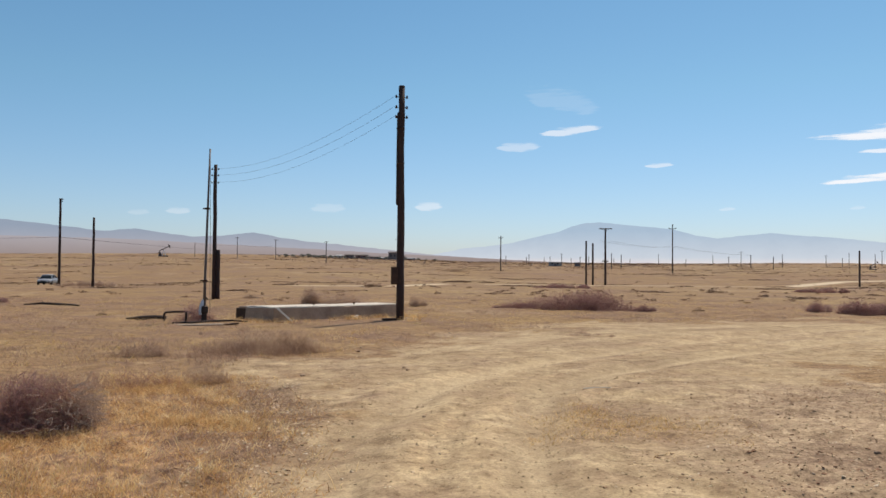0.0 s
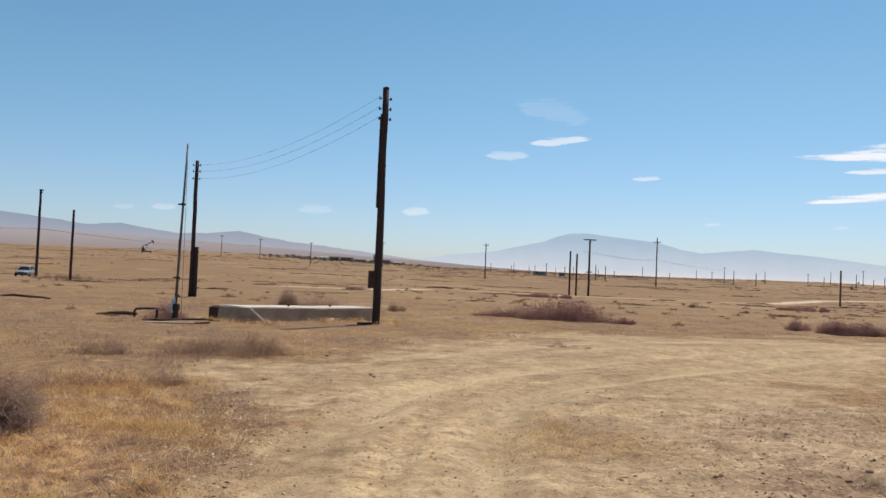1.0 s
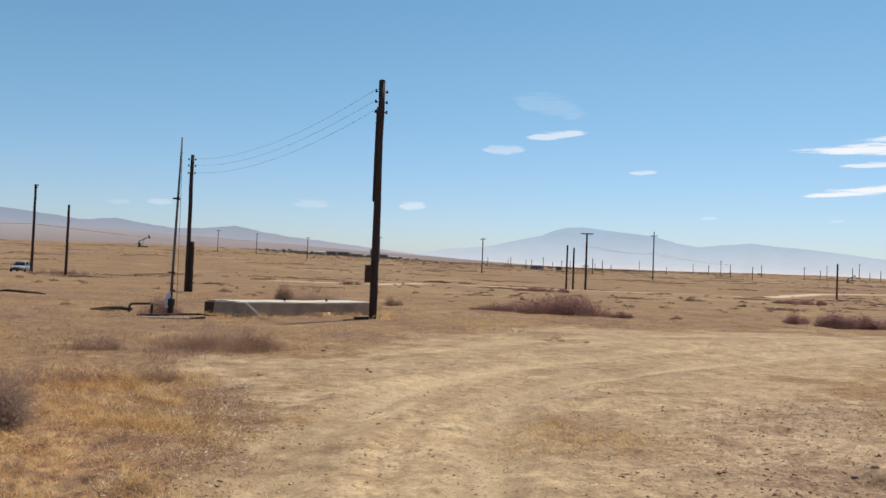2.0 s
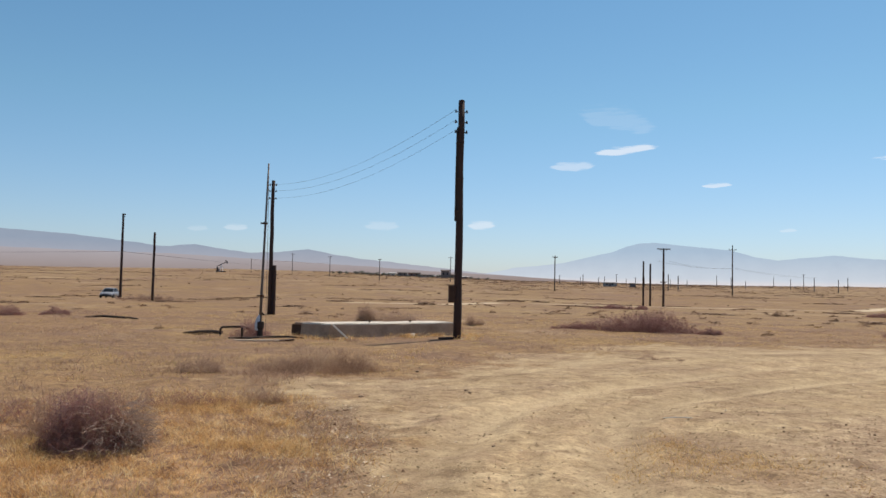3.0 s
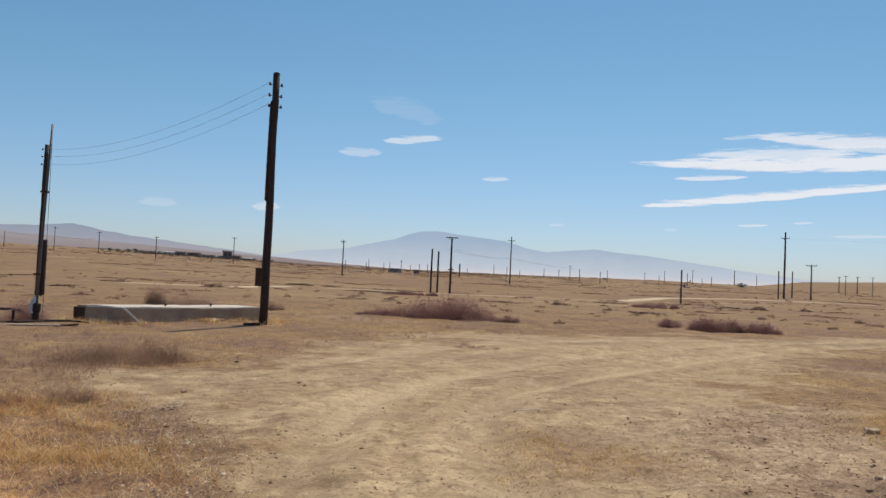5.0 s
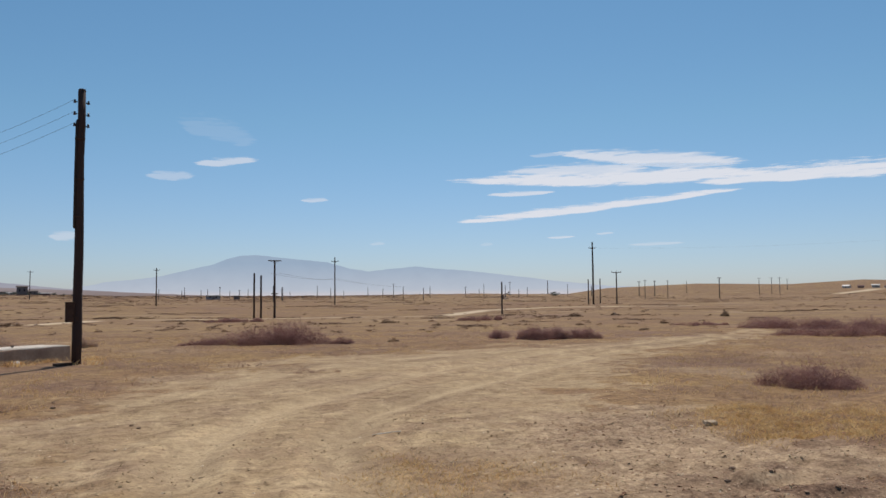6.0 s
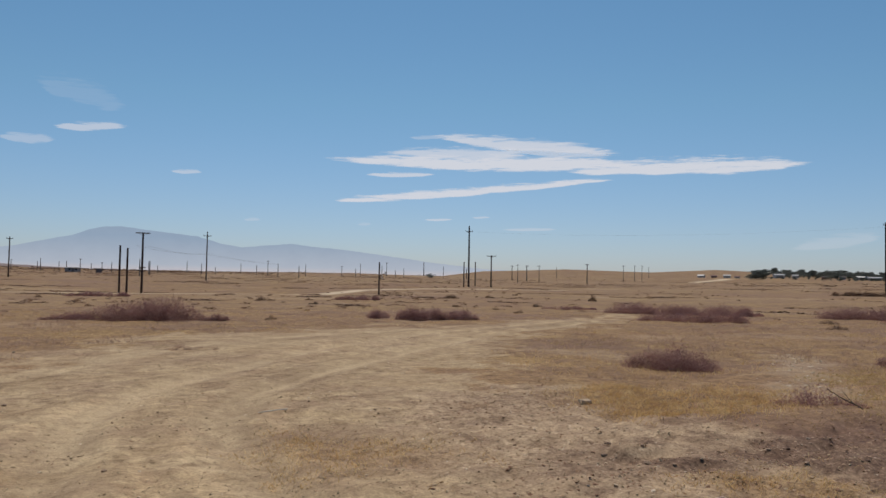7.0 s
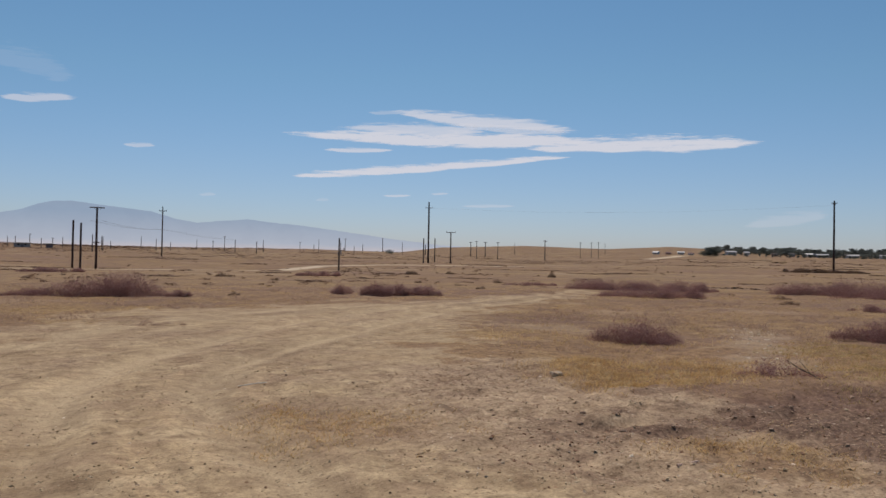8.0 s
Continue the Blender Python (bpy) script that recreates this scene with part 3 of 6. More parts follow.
    pale = np.maximum(pale, .25 * step(.9, .1, along(x, y, [(10.4, 7.3), (12.8, 8.7), (15.0, 10.0), (17.5, 11.5)]) + .7 * speck))
    for name, v in (("bare", bare), ("rut", .8 * rut), ("gravel", np.clip(gravel, 0, 1)), ("litter", litter), ("pale", pale), ("soil", soil), ("lane", lane)):
        me.attributes.new(name, "FLOAT", "POINT").data.foreach_set("value", np.clip(v, 0, 1).astype(np.float32))
    return tagged(new("ground", me), "dry tan grassland with bare rutted dirt yard and track", "ground", kind="structure")


build_ground()


# ---- far mountains and clouds ----
def on_sky(az, el, d):
    a, e = radians(az), radians(el)
    return Vector((d * math.sin(a), d * math.cos(a), 1.75 + d * math.tan(e)))


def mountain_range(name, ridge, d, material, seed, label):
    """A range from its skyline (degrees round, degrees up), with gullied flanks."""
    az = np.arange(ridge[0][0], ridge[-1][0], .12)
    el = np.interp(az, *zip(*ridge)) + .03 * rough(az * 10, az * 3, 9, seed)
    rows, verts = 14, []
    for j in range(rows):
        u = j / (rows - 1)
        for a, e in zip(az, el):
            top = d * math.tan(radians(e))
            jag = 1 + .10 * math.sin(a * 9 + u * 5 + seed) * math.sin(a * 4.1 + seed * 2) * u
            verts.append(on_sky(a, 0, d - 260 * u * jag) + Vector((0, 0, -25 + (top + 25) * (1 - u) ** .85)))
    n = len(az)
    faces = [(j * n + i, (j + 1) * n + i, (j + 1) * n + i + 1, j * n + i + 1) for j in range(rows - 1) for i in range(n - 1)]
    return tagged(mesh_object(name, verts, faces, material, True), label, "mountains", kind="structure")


LEFT_RIDGE = [(-60, 2.2), (-45, 2.9), (-33, 3.3), (-25.4, 3.0), (-21.2, 2.6), (-19.5, 2.38), (-17.4, 2.62), (-15.9, 2.39), (-13.7, 2.12), (-11.9, 2.23), (-9.6, 2.5), (-8, 2.2), (-6, 1.92), (-3.6, 1.72),
              (-.4, 1.4), (3, 1.05), (8, .7), (12, .2)]
BIG_RIDGE = [(-4, .5), (2.8, 1.0), (5.3, 1.5), (7, 1.66), (8.6, 1.87), (10.6, 2.37), (12, 2.69), (13, 3.09), (13.8, 3.33), (15, 3.41), (16.5, 3.24), (18.5, 3.03), (20, 2.9), (21.5, 2.46), (23, 2.22),
             (24.4, 2.39), (26.3, 2.56), (27.6, 2.42), (29.7, 2.27), (33, 1.88), (36.2, 1.46), (40, 1.05), (48, .6), (60, .3)]
LOW_RIDGE = [(-60, 2.0), (-30, 2.0), (-24, 1.95), (-18, 1.9), (-12, 1.65), (-6, 1.4), (-1, 1.15), (4, .95), (9, .7), (14, .5)]
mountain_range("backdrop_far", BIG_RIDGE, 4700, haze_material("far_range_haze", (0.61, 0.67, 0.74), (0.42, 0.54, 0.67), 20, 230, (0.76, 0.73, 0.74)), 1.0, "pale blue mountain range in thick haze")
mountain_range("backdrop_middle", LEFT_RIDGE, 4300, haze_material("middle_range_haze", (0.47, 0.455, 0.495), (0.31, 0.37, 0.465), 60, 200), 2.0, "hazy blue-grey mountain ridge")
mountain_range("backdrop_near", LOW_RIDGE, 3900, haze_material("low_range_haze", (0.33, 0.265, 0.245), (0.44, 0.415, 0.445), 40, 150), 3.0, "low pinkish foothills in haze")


def cloud(az0, el0, az1, el1, thick, seed, density=1.0, peak=.45, blunt=.6):
    """A streak of cloud from one end to the other, thick degrees at its fattest."""
    d, nu, nv = 4820.0, 72, 12
    verts, body = [], []
    for i in range(nu + 1):
        u = i / nu
        tip = u / peak if u < peak else (1 - u) / (1 - peak)
        swell = (2 * tip - tip * tip) ** (blunt * 1.5)
        wob = .16 * thick * (math.sin(u * 9 + seed) * .4 + math.sin(u * 23 + seed * 2) * .2)
        for j in range(nv + 1):
            v = 2 * j / nv - 1
            el = el0 + (el1 - el0) * u + wob * .5 + v * thick * .5 * (swell + .05) * (.95 if v < 0 else 1.45)
            verts.append(on_sky(az0 + (az1 - az0) * u, el, d + 8 * math.sin(seed)))
            body.append((1 - abs(v) ** (3.0 if v < 0 else 1.1)) * min(1, swell * 1.5) * 1.15)
    n = nv + 1
    faces = [(i * n + j, (i + 1) * n + j, (i + 1) * n + j + 1, i * n + j + 1) for i in range(nu) for j in range(nv)]
    mid = sum(verts, Vector()) / len(verts)
    ob = mesh_object("cloud", [p - mid for p in verts], faces, CLOUD)
    ob.location = mid
    ob.data.attributes.new("body", "FLOAT", "POINT").data.foreach_set("value", np.array(body, np.float32))
    ob.data.attributes.new("thick", "FLOAT", "POINT").data.foreach_set("value", np.full(len(verts), density, np.float32))
    return tagged(ob, "thin white streak of cloud in blue sky", "cloud", "clouds")


# from where to where (degrees round and up), thickness, density, where it is fattest, how blunt
BANDS = [(27.6, 8.72, 51.5, 8.55, 1.35, .95, .62, .5), (36.0, 10.55, 50.5, 9.3, 1.05, .8, .4, .55), (45.0, 8.2, 62.6, 8.28, 1.3, .95, .55, .5), (31.3, 7.66, 36.7, 7.78, .42, .75, .5, .6),
         (29.1, 5.72, 50.8, 7.66, .72, .95, .25, .4), (34.5, 10.4, 37.2, 10.45, .35, .3, .5, .6), (32.0, 9.35, 43.5, 9.25, 1.0, .7, .6, .6), (40.0, 9.75, 50.0, 9.15, .7, .55, .5, .6)]
WISPS = [(35.7, 4.52, 2.2, .22, .6), (39.2, 4.73, 1.4, .2, .45), (41.3, 3.9, 4.2, .28, .35), (7.5, 8.75, 3.5, .8, .36), (18.0, 7.3, 2.2, .38, .5), (1.7, 4.5, 2.2, .8, .42), (-5.8, 4.3, 2.8, .8, .18),
         (-15.6, 3.86, 1.9, .55, .26), (-18, 3.7, 1.6, .45, .14), (23, 4.2, 1.2, .3, .25), (31, 4.1, 1.0, .3, .2)]
SLANTED = [(10.6, 9.65, 15.4, 10.1, .7, .6, .5, .6), (9.2, 12.6, 15.5, 11.3, 1.8, .10, .5, .6), (60.5, 2.6, 66.5, 3.5, 1.1, .22, .6, .6)]
for n, c in enumerate(BANDS + SLANTED + [(az, el, az + w, el + .05, thick, dense, .5, .55) for az, el, w, thick, dense in WISPS]):
    cloud(*c[:5], n * 1.7 + .4, *c[5:])


# ---- poles and wires ----
def shaft(bm, h, r0, r1, lean=(0, 0), seed=0, sides=12):
    n = 9
    rng = random.Random(seed)
    pts = [(lean[0] * u + rng.uniform(-.006, .006) * h * .3, lean[1] * u, -.05 + (h + .05) * u) for u in (k / (n - 1) for k in range(n))]
    return tube(bm, pts, [r0 + (r1 - r0) * k / (n - 1) for k in range(n)], sides, .05, seed)


def insulator(ob, x, y, z, rz=0.0):
    """A pin with a stacked ceramic bell, standing out sideways from a pole."""
    bm = bmesh.new()
    c, s = math.cos(radians(rz)), math.sin(radians(rz))
    at = lambda d, up=0.0: (x + c * d, y + s * d, z + up)
    tube(bm, [at(0), at(.06), at(.07, .02)], [.016, .016, .016], 6)
    tube(bm, [at(.07, -.04), at(.07, -.03), at(.07, .01), at(.07, .02), at(.07, .05), at(.07, .07)], [.026, .042, .038, .024, .034, .015], 8)
    part("insulator", bm, CERAMIC, ob, smooth=True)


def crossarm(ob, z, length, rz, pins=3, drop=0.35):
    bm = bmesh.new()
    m = Matrix.Rotation(radians(rz), 4, "Z")
    box(bm, (length, .10, .13), Matrix.Translation((0, 0, z)) @ m, .012)
    part("crossarm", bm, WEATHERED, ob)
    for sx in (-1, 1):
        bm = bmesh.new()
        tube(bm, [m @ Vector((0, -.06, z - drop)), m @ Vector((sx * length * .3, -.06, z - .05))], [.018, .018], 5)
        part("brace", bm, RUSTY, ob)
    for k in range(pins):
        bm = bmesh.new()
        p = m @ Vector(((k / (pins - 1) - .5) * length * .92, 0, z + .065))
        tube(bm, [p, p + Vector((0, 0, .08)), p + Vector((0, 0, .1)), p + Vector((0, 0, .2)), p + Vector((0, 0, .23))], [.015, .015, .05, .045, .02], 7)
        part("insulator", bm, CERAMIC, ob, smooth=True)


def pole_thing(name, x, y, h, r0, r1, label, group="", material=None, lean=(0, 0), seed=1, sides=12):
    ob = empty(name, x, y, height(x, y), label, "utility pole", group)
    part("shaft", shaft(bmesh.new(), h, r0, r1, lean, seed, sides), material or CREOSOTE, ob, smooth=True)
    return ob


def wire(points, sag, radius, name="wire", label="thin dark sagging electric wire between poles"):
    """A wire that hangs between each two points."""
    bm, pts = bmesh.new(), []
    for a, b in zip(points, points[1:]):
        a, b = Vector(a), Vector(b)
        for k in range(0 if not pts else 1, 25):
            u = k / 24
            pts.append(a.lerp(b, u) - Vector((0, 0, sag * 4 * u * (1 - u))))
    tube(bm, pts, [radius] * len(pts), 5)
    me = bpy.data.meshes.new(name)
    bm.to_mesh(me)
    bm.free()
    me.materials.append(WIRE)
    return tagged(new(name, me), label, "wire", "overhead wires")


P1, P2, MAST = (0.03, 26.3), (-10.05, 43.6), (-6.3, 24.95)
p1 = pole_thing("utility_pole", *P1, 8.05, .138, .104, "tall dark creosoted wooden utility pole with switch box", "line poles", seed=3)
bm = bmesh.new()
tube(bm, [(-.128, -.03, 3.95), (-.126, -.03, 4.0), (-.122, -.03, 5.6), (-.112, -.03, 7.1), (-.108, -.03, 7.18)], [.03, .05, .05, .048, .025], 10)
part("conduit", bm, PIPE, p1, "dark steel riser conduit strapped to the pole", True)
for z in (4.3, 5.4, 6.6):
    bm = bmesh.new()
    box(bm, (.29, .05, .03), Matrix.Translation((-.035, -.118, z)), .005)
    part("strap", bm, RUSTY, p1)
bm = bmesh.new()
box(bm, (.24, .22, .56), Matrix.Translation((-.205, -.02, 1.50)), .012)
box(bm, (.27, .25, .03), Matrix.Translation((-.205, -.02, 1.79)), .006)
sb = part("switch_box", bm, RUSTY, p1, "dark brown steel switch box")
bm = bmesh.new()
box(bm, (.16, .015, .48), Matrix.Translation((-.225, -.14, 1.50)), .004)
part("door", bm, RUSTY, sb)
bm = bmesh.new()
box(bm, (.10, .012, .12), Matrix.Translation((-.02, -.142, 1.32)), .003)
part("tag_plate", bm, RUSTY, p1, "small rusty metal tag")
for z in (7.72, 7.36, 7.02):
    insulator(p1, -.12, 0, z, 180)
    insulator(p1, .11, 0, z - .02, 0)
bm = bmesh.new()
tube(bm, [(0, 0, 8.05), (0, 0, 8.10), (0, 0, 8.12)], [.108, .10, .05], 12)
part("cap", bm, CREOSOTE, p1)

p2 = pole_thing("utility_pole", *P2, 7.45, .125, .095, "dark wooden utility pole spliced to a stub post", "line poles", seed=5)
bm = bmesh.new()
shaft(bm, 2.72, .105, .10, seed=8)
stub = part("stub_post", bm, CREOSOTE, p2, "short stub post strapped to the pole foot", True)
stub.location = (.225, -.02, 0)
for z in (.8, 1.7, 2.4):
    bm = bmesh.new()
    box(bm, (.46, .24, .035), Matrix.Translation((.125, -.01, z)), .01)
    part("strap", bm, RUSTY, p2)
for z in (7.2, 6.85, 6.45):
    insulator(p2, -.11, 0, z, 180)
    insulator(p2, .11, 0, z, 0)
for k, (za, zb) in enumerate(((7.79, 7.27), (7.43, 6.92), (7.09, 6.52))):
    wire([(P1[0] - .19, P1[1], za), (P2[0] + .18, P2[1], zb)], .62, .0045)

p3 = pole_thing("utility_pole", -32.9, 79.6, 8.5, .135, .105, "dark bare wooden utility pole with small cap", "line poles", seed=7)
bm = bmesh.new()
box(bm, (.34, .3, .1), Matrix.Translation((.06, 0, 8.52)), .02)
part("cap", bm, CREOSOTE, p3)
insulator(p3, .1, 0, 8.3, 0)
pole_thing("utility_pole", -27.0, 72.3, 6.25, .125, .10, "dark bare wooden pole beside low brush", "line poles", seed=9)

mast = empty("well_mast", *MAST, height(*MAST), "thin leaning grey steel well mast", "mast")
bm = bmesh.new()
tube(bm, [(0, 0, .5), (.02, 0, 1.5), (.07, 0, 3.6), (.12, 0, 5.62)], [.05, .042, .036, .026], 8)
part("pipe", bm, GREYSTEEL, mast, smooth=True)
for z, x in ((3.68, .07), (1.35, .02)):
    bm = bmesh.new()
    tube(bm, [(x, 0, z - .03), (x, 0, z - .03), (x, 0, z + .03), (x, 0, z + .03)], [.05, .075, .075, .05], 8)
    box(bm, (.2, .07, .05), Matrix.Translation((x - .05, 0, z)), .008)
    part("collar", bm, RUSTY, mast)
bm = bmesh.new()
tube(bm, [(0, 0, -.05), (0, 0, .28), (0, 0, .34), (0, 0, .52), (0, 0, .55)], [.10, .09, .13, .13, .06], 10)
part("wellhead", bm, PIPE, mast, "rusty dark steel wellhead casing")
bm = bmesh.new()
tube(bm, [(-.10, -.05, .25), (-.09, -.04, .42), (-.05, -.02, .62), (0, 0, .78)], [.06, .085, .07, .03], 9, .18, 4)
part("wrap", bm, PAINT, mast, "faded pale wrap tied round the wellhead")
bm = bmesh.new()
tube(bm, [(.02, 0, .75), (.06, .02, .80), (.12, .02, .74)], [.03, .035, .02], 7)
part("valve", bm, PIPE, mast)
bm = bmesh.new()
tube(bm, [(.16, .1, .1), (.15, .05, 3.2), (.13, 0, 5.5)], [.007, .007, .007], 5)
part("stay_cable", bm, WIRE, mast, "thin pale stay cable")


def t_pole(x, y, h, label, arms, r=.14, material=None, seed=1, pins=3):
    ob = pole_thing("utility_pole", x, y, h, r, r * .72, label, "line poles", material, seed=seed, sides=8)
    for z, length, rz in arms:
        crossarm(ob, z, length, rz, pins)
    return ob


t_pole(28.74, 104.3, 7.7, "dark wooden utility pole with flat crossarm on top", ((7.62, 1.75, -8), (3.25, .85, -8)), .16, CREOSOTE, 11, 0)
pole_thing("utility_pole", 27.53, 110.0, 6.25, .14, .12, "bare dark wooden pole without wires", "line poles", CREOSOTE, seed=12)
pole_thing("utility_pole", 28.55, 110.2, 5.95, .14, .12, "bare dark wooden pole without wires", "line poles", CREOSOTE, seed=13)
t_pole(64.64, 177.45, 11.2, "tall wooden utility pole with short crossarm", ((10.2, 1.7, -20),), .17, WEATHERED, 14)
t_pole(27.3, 195.25, 8.75, "wooden utility pole with short crossarm", ((8.3, 1.3, -8),), .16, WEATHERED, 15)
pole_thing("utility_pole", 63.63, 103.0, 4.9, .13, .11, "short bare brown wooden pole", "line poles", WEATHERED, seed=16)
t_pole(110.5, 139.1, 13.7, "tall dark utility pole with short crossarm", ((12.4, 1.6, -36),), .21, CREOSOTE, 17)
t_pole(116.8, 138.7, 7.2, "brown wooden utility pole with top crossarm", ((7.1, 2.2, -36),), .17, WEATHERED, 18)
t_pole(146.6, 65.6, 13.2, "tall dark utility pole rising from low brush", ((12.7, .9, -60),), .21, CREOSOTE, 19)
pole_thing("utility_pole", 108.1, 137.8, 5.5, .15, .12, "bare brown wooden pole", "line poles", WEATHERED, seed=20)
pole_thing("utility_pole", 119.7, 147.9, 5.8, .15, .12, "bare brown wooden pole", "line poles", WEATHERED, seed=21)
# far poles: place, height, whether there is a crossarm
POLES_WEST = [(-90.7, 374.0, 6.8, 0), (-68.3, 358.2, 9.6, 1), (-46.0, 320.6, 8.2, 1), (-22.7, 280.4, 7.6, 1), (67.5, 237.9, 4.9, 0), (2.7, 306.3, 9.8, 1), (61, 352, 3.6, 0), (65, 368, 5.2, 0),
              (74, 377, 4.2, 0), (79, 361, 5.5, 1), (86, 372, 3.8, 0), (93, 366, 4.6, 0), (56, 381, 4.4, 1), (72.0, 353.2, 4.3, 0), (85.1, 350.3, 4.2, 1)]
POLES_MIDDLE = [(90.0, 303.6, 4.9, 0), (130.3, 377.2, 5.8, 0), (158.7, 380.1, 5.3, 0), (76.0, 256.3, 4.6, 0), (159.5, 350.3, 6.7, 1), (126.1, 269.2, 4.8, 0), (120.5, 241.5, 4.0, 0), (149.8, 293.2, 5.1, 0),
                (194.7, 341.7, 4.7, 1), (214.8, 357.3, 6.2, 0), (182.9, 287.1, 5.1, 0), (215.5, 333.4, 7.1, 1), (295.1, 411.8, 8.7, 0), (101, 352, 3.6, 0), (106.1, 344.4, 3.3, 0), (123.1, 338.6, 4.8, 0),
                (128.5, 336.5, 3.3, 0), (144.7, 329.8, 4.3, 1), (183.4, 309.7, 3.5, 0), (198.5, 300.1, 3.3, 0), (201.7, 298.0, 4.3, 0)]
POLES_EAST = [(351.9, 390.8, 9.7, 1), (244.3, 268.3, 8.2, 1), (352.5, 377.3, 9.9, 1), (255.1, 265.5, 8.1, 1), (336.2, 310.2, 11.2, 1), (689.4, 682.7, 13.7, 0), (702.7, 591.0, 17.9, 1), (715.0, 585.0, 17.9, 1),
              (722.7, 580.9, 17.9, 1), (819.8, 647.9, 13.0, 1), (260, 345, 6.5, 0), (298, 372, 6, 0)]
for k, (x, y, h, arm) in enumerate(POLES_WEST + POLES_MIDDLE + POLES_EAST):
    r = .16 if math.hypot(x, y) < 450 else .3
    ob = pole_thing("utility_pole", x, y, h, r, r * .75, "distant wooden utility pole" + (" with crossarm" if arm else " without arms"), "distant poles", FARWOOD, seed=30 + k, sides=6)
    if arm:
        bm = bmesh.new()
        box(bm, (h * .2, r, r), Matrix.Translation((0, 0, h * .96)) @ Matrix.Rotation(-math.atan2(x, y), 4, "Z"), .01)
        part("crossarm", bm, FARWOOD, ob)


def top_of(x, y, h):
    return (x, y, height(x, y) + h)


# two service lines: one crosses behind the yard, one runs off from the crossarm pole
pole_thing("utility_pole", -80.0, 92.0, 8.0, .16, .12, "dark bare wooden utility pole", "line poles", seed=60)
wire([top_of(-80.0, 92.0, 5.2), top_of(-32.9, 79.6, 4.75)], .25, .012)
wire([top_of(-32.9, 79.6, 4.75), top_of(-68.3, 358.2, 3.2)], .3, .022)
wire([top_of(-90.7, 374.0, 6.4), top_of(-68.3, 358.2, 6.0), top_of(-46, 320.6, 5.5)], .5, .03)
for dx in (-.7, .7):
    wire([top_of(28.7 + dx, 104.3, 6.0), top_of(64.6 + dx, 177.4, 6.1), top_of(126.1 + dx, 269.2, 4.7)], .45, .013)

wire([top_of(110.5, 139.1, 12.4), top_of(146.6, 65.6, 12.4)], 1.2, .005)

# ---- concrete footing, pipes and planks by the well ----
A, B, C = Vector((-5.2, 26.15, 0)), Vector((-4.15, 25.45, 0)), Vector((0.0, 28.5, 0))


def footing():
    """A cast oil-pump footing: an angled block with sloping flanks and a worn rim."""
    ob = empty("concrete_footing", B.x, B.y, 0, "low weathered grey concrete pump footing in dry grass", "foundation")
    d = (C - B).normalized()
    n = Vector((-d.y, d.x, 0))
    front = [A, B, C]
    back = [C + n * 1.26, A + d * 5.0, A + d * 1.6]
    foot = [p - B for p in front + back]
    mid = sum(foot, Vector()) / 6
    rng = random.Random(4)
    bm = bmesh.new()
    rings = []
    for z, inset in ((-.12, -.05), (.10, 0), (.395, .025), (.425, .032), (.445, .045), (.462, .075)):
        ring = []
        for i, p in enumerate(foot):
            q = foot[(i + 1) % 6]
            steps = 14 if (q - p).length > 3 else 5
            for k in range(steps):
                v = p.lerp(q, k / steps)
                v = v + (mid - v).normalized() * (inset + rng.uniform(-.012, .012))
                ring.append(bm.verts.new((v.x, v.y, z + (rng.uniform(-.012, .012) if z > .3 else 0))))
        rings.append(ring)
    def between(a, b):
        for k in range(len(a)):
            bm.faces.new((a[k], a[(k + 1) % len(a)], b[(k + 1) % len(a)], b[k]))
    for a, b in zip(rings[:3], rings[1:4]):
        between(a, b)
    cap = bmesh.new()
    low = [[cap.verts.new(v.co) for v in r] for r in rings[3:]]
    for r in rings[4:]:
        for v in r:
            bm.verts.remove(v)
    bm.faces.new(rings[3])
    bmesh.ops.recalc_face_normals(bm, faces=bm.faces)
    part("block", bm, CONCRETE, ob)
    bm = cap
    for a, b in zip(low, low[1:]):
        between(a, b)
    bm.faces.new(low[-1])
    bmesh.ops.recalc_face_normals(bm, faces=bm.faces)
    part("pale_top", bm, CAPPING, ob, "pale top of the footing")
    for u, w in ((.34, .4), (.66, .35)):
        bm = bmesh.new()
        p = (C - B) * u + n * w
        tube(bm, [(p.x, p.y, .44), (p.x, p.y, .50), (p.x, p.y, .50), (p.x, p.y, .54)], [.022, .022, .045, .045], 6)
        part("anchor_bolt", bm, RUSTY, ob, "rusty anchor bolt")
    bm = bmesh.new()
    m = Matrix.Rotation(math.atan2((B - A).y, (B - A).x), 4, "Z")
    box(bm, (.72, .9, .50), Matrix.Translation((A - B) * 1.24 + d * .62 + Vector((0, 0, .20))) @ m, .025)
    end = part("end_block", bm, CONCRETE, ob, "lower end block of the footing")
    bm = bmesh.new()
    box(bm, (.60, .03, .36), Matrix.Translation((A - B) * 1.24 + d * .15 + Vector((0, 0, .20))) @ m, .01)
    part("dark_plate", bm, RUSTY, end, "dark plate on the footing's end")


footing()


def lying(name, points, radii, material, label, category, seed=1, sides=8, rough_=.06):
    """Something long that lies on the ground or is bent up from it."""
    bm = bmesh.new()
    p0 = Vector((points[0][0], points[0][1], height(points[0][0], points[0][1])))
    pts = [Vector((x, y, height(x, y) + z)) - p0 for x, y, z in points]
    tube(bm, pts, radii, sides, rough_, seed)
    me = bpy.data.meshes.new(name)
    bm.to_mesh(me)
    bm.free()
    me.materials.append(material)
    ob = new(name, me)
    ob.location = p0
    return tagged(ob, label, category)


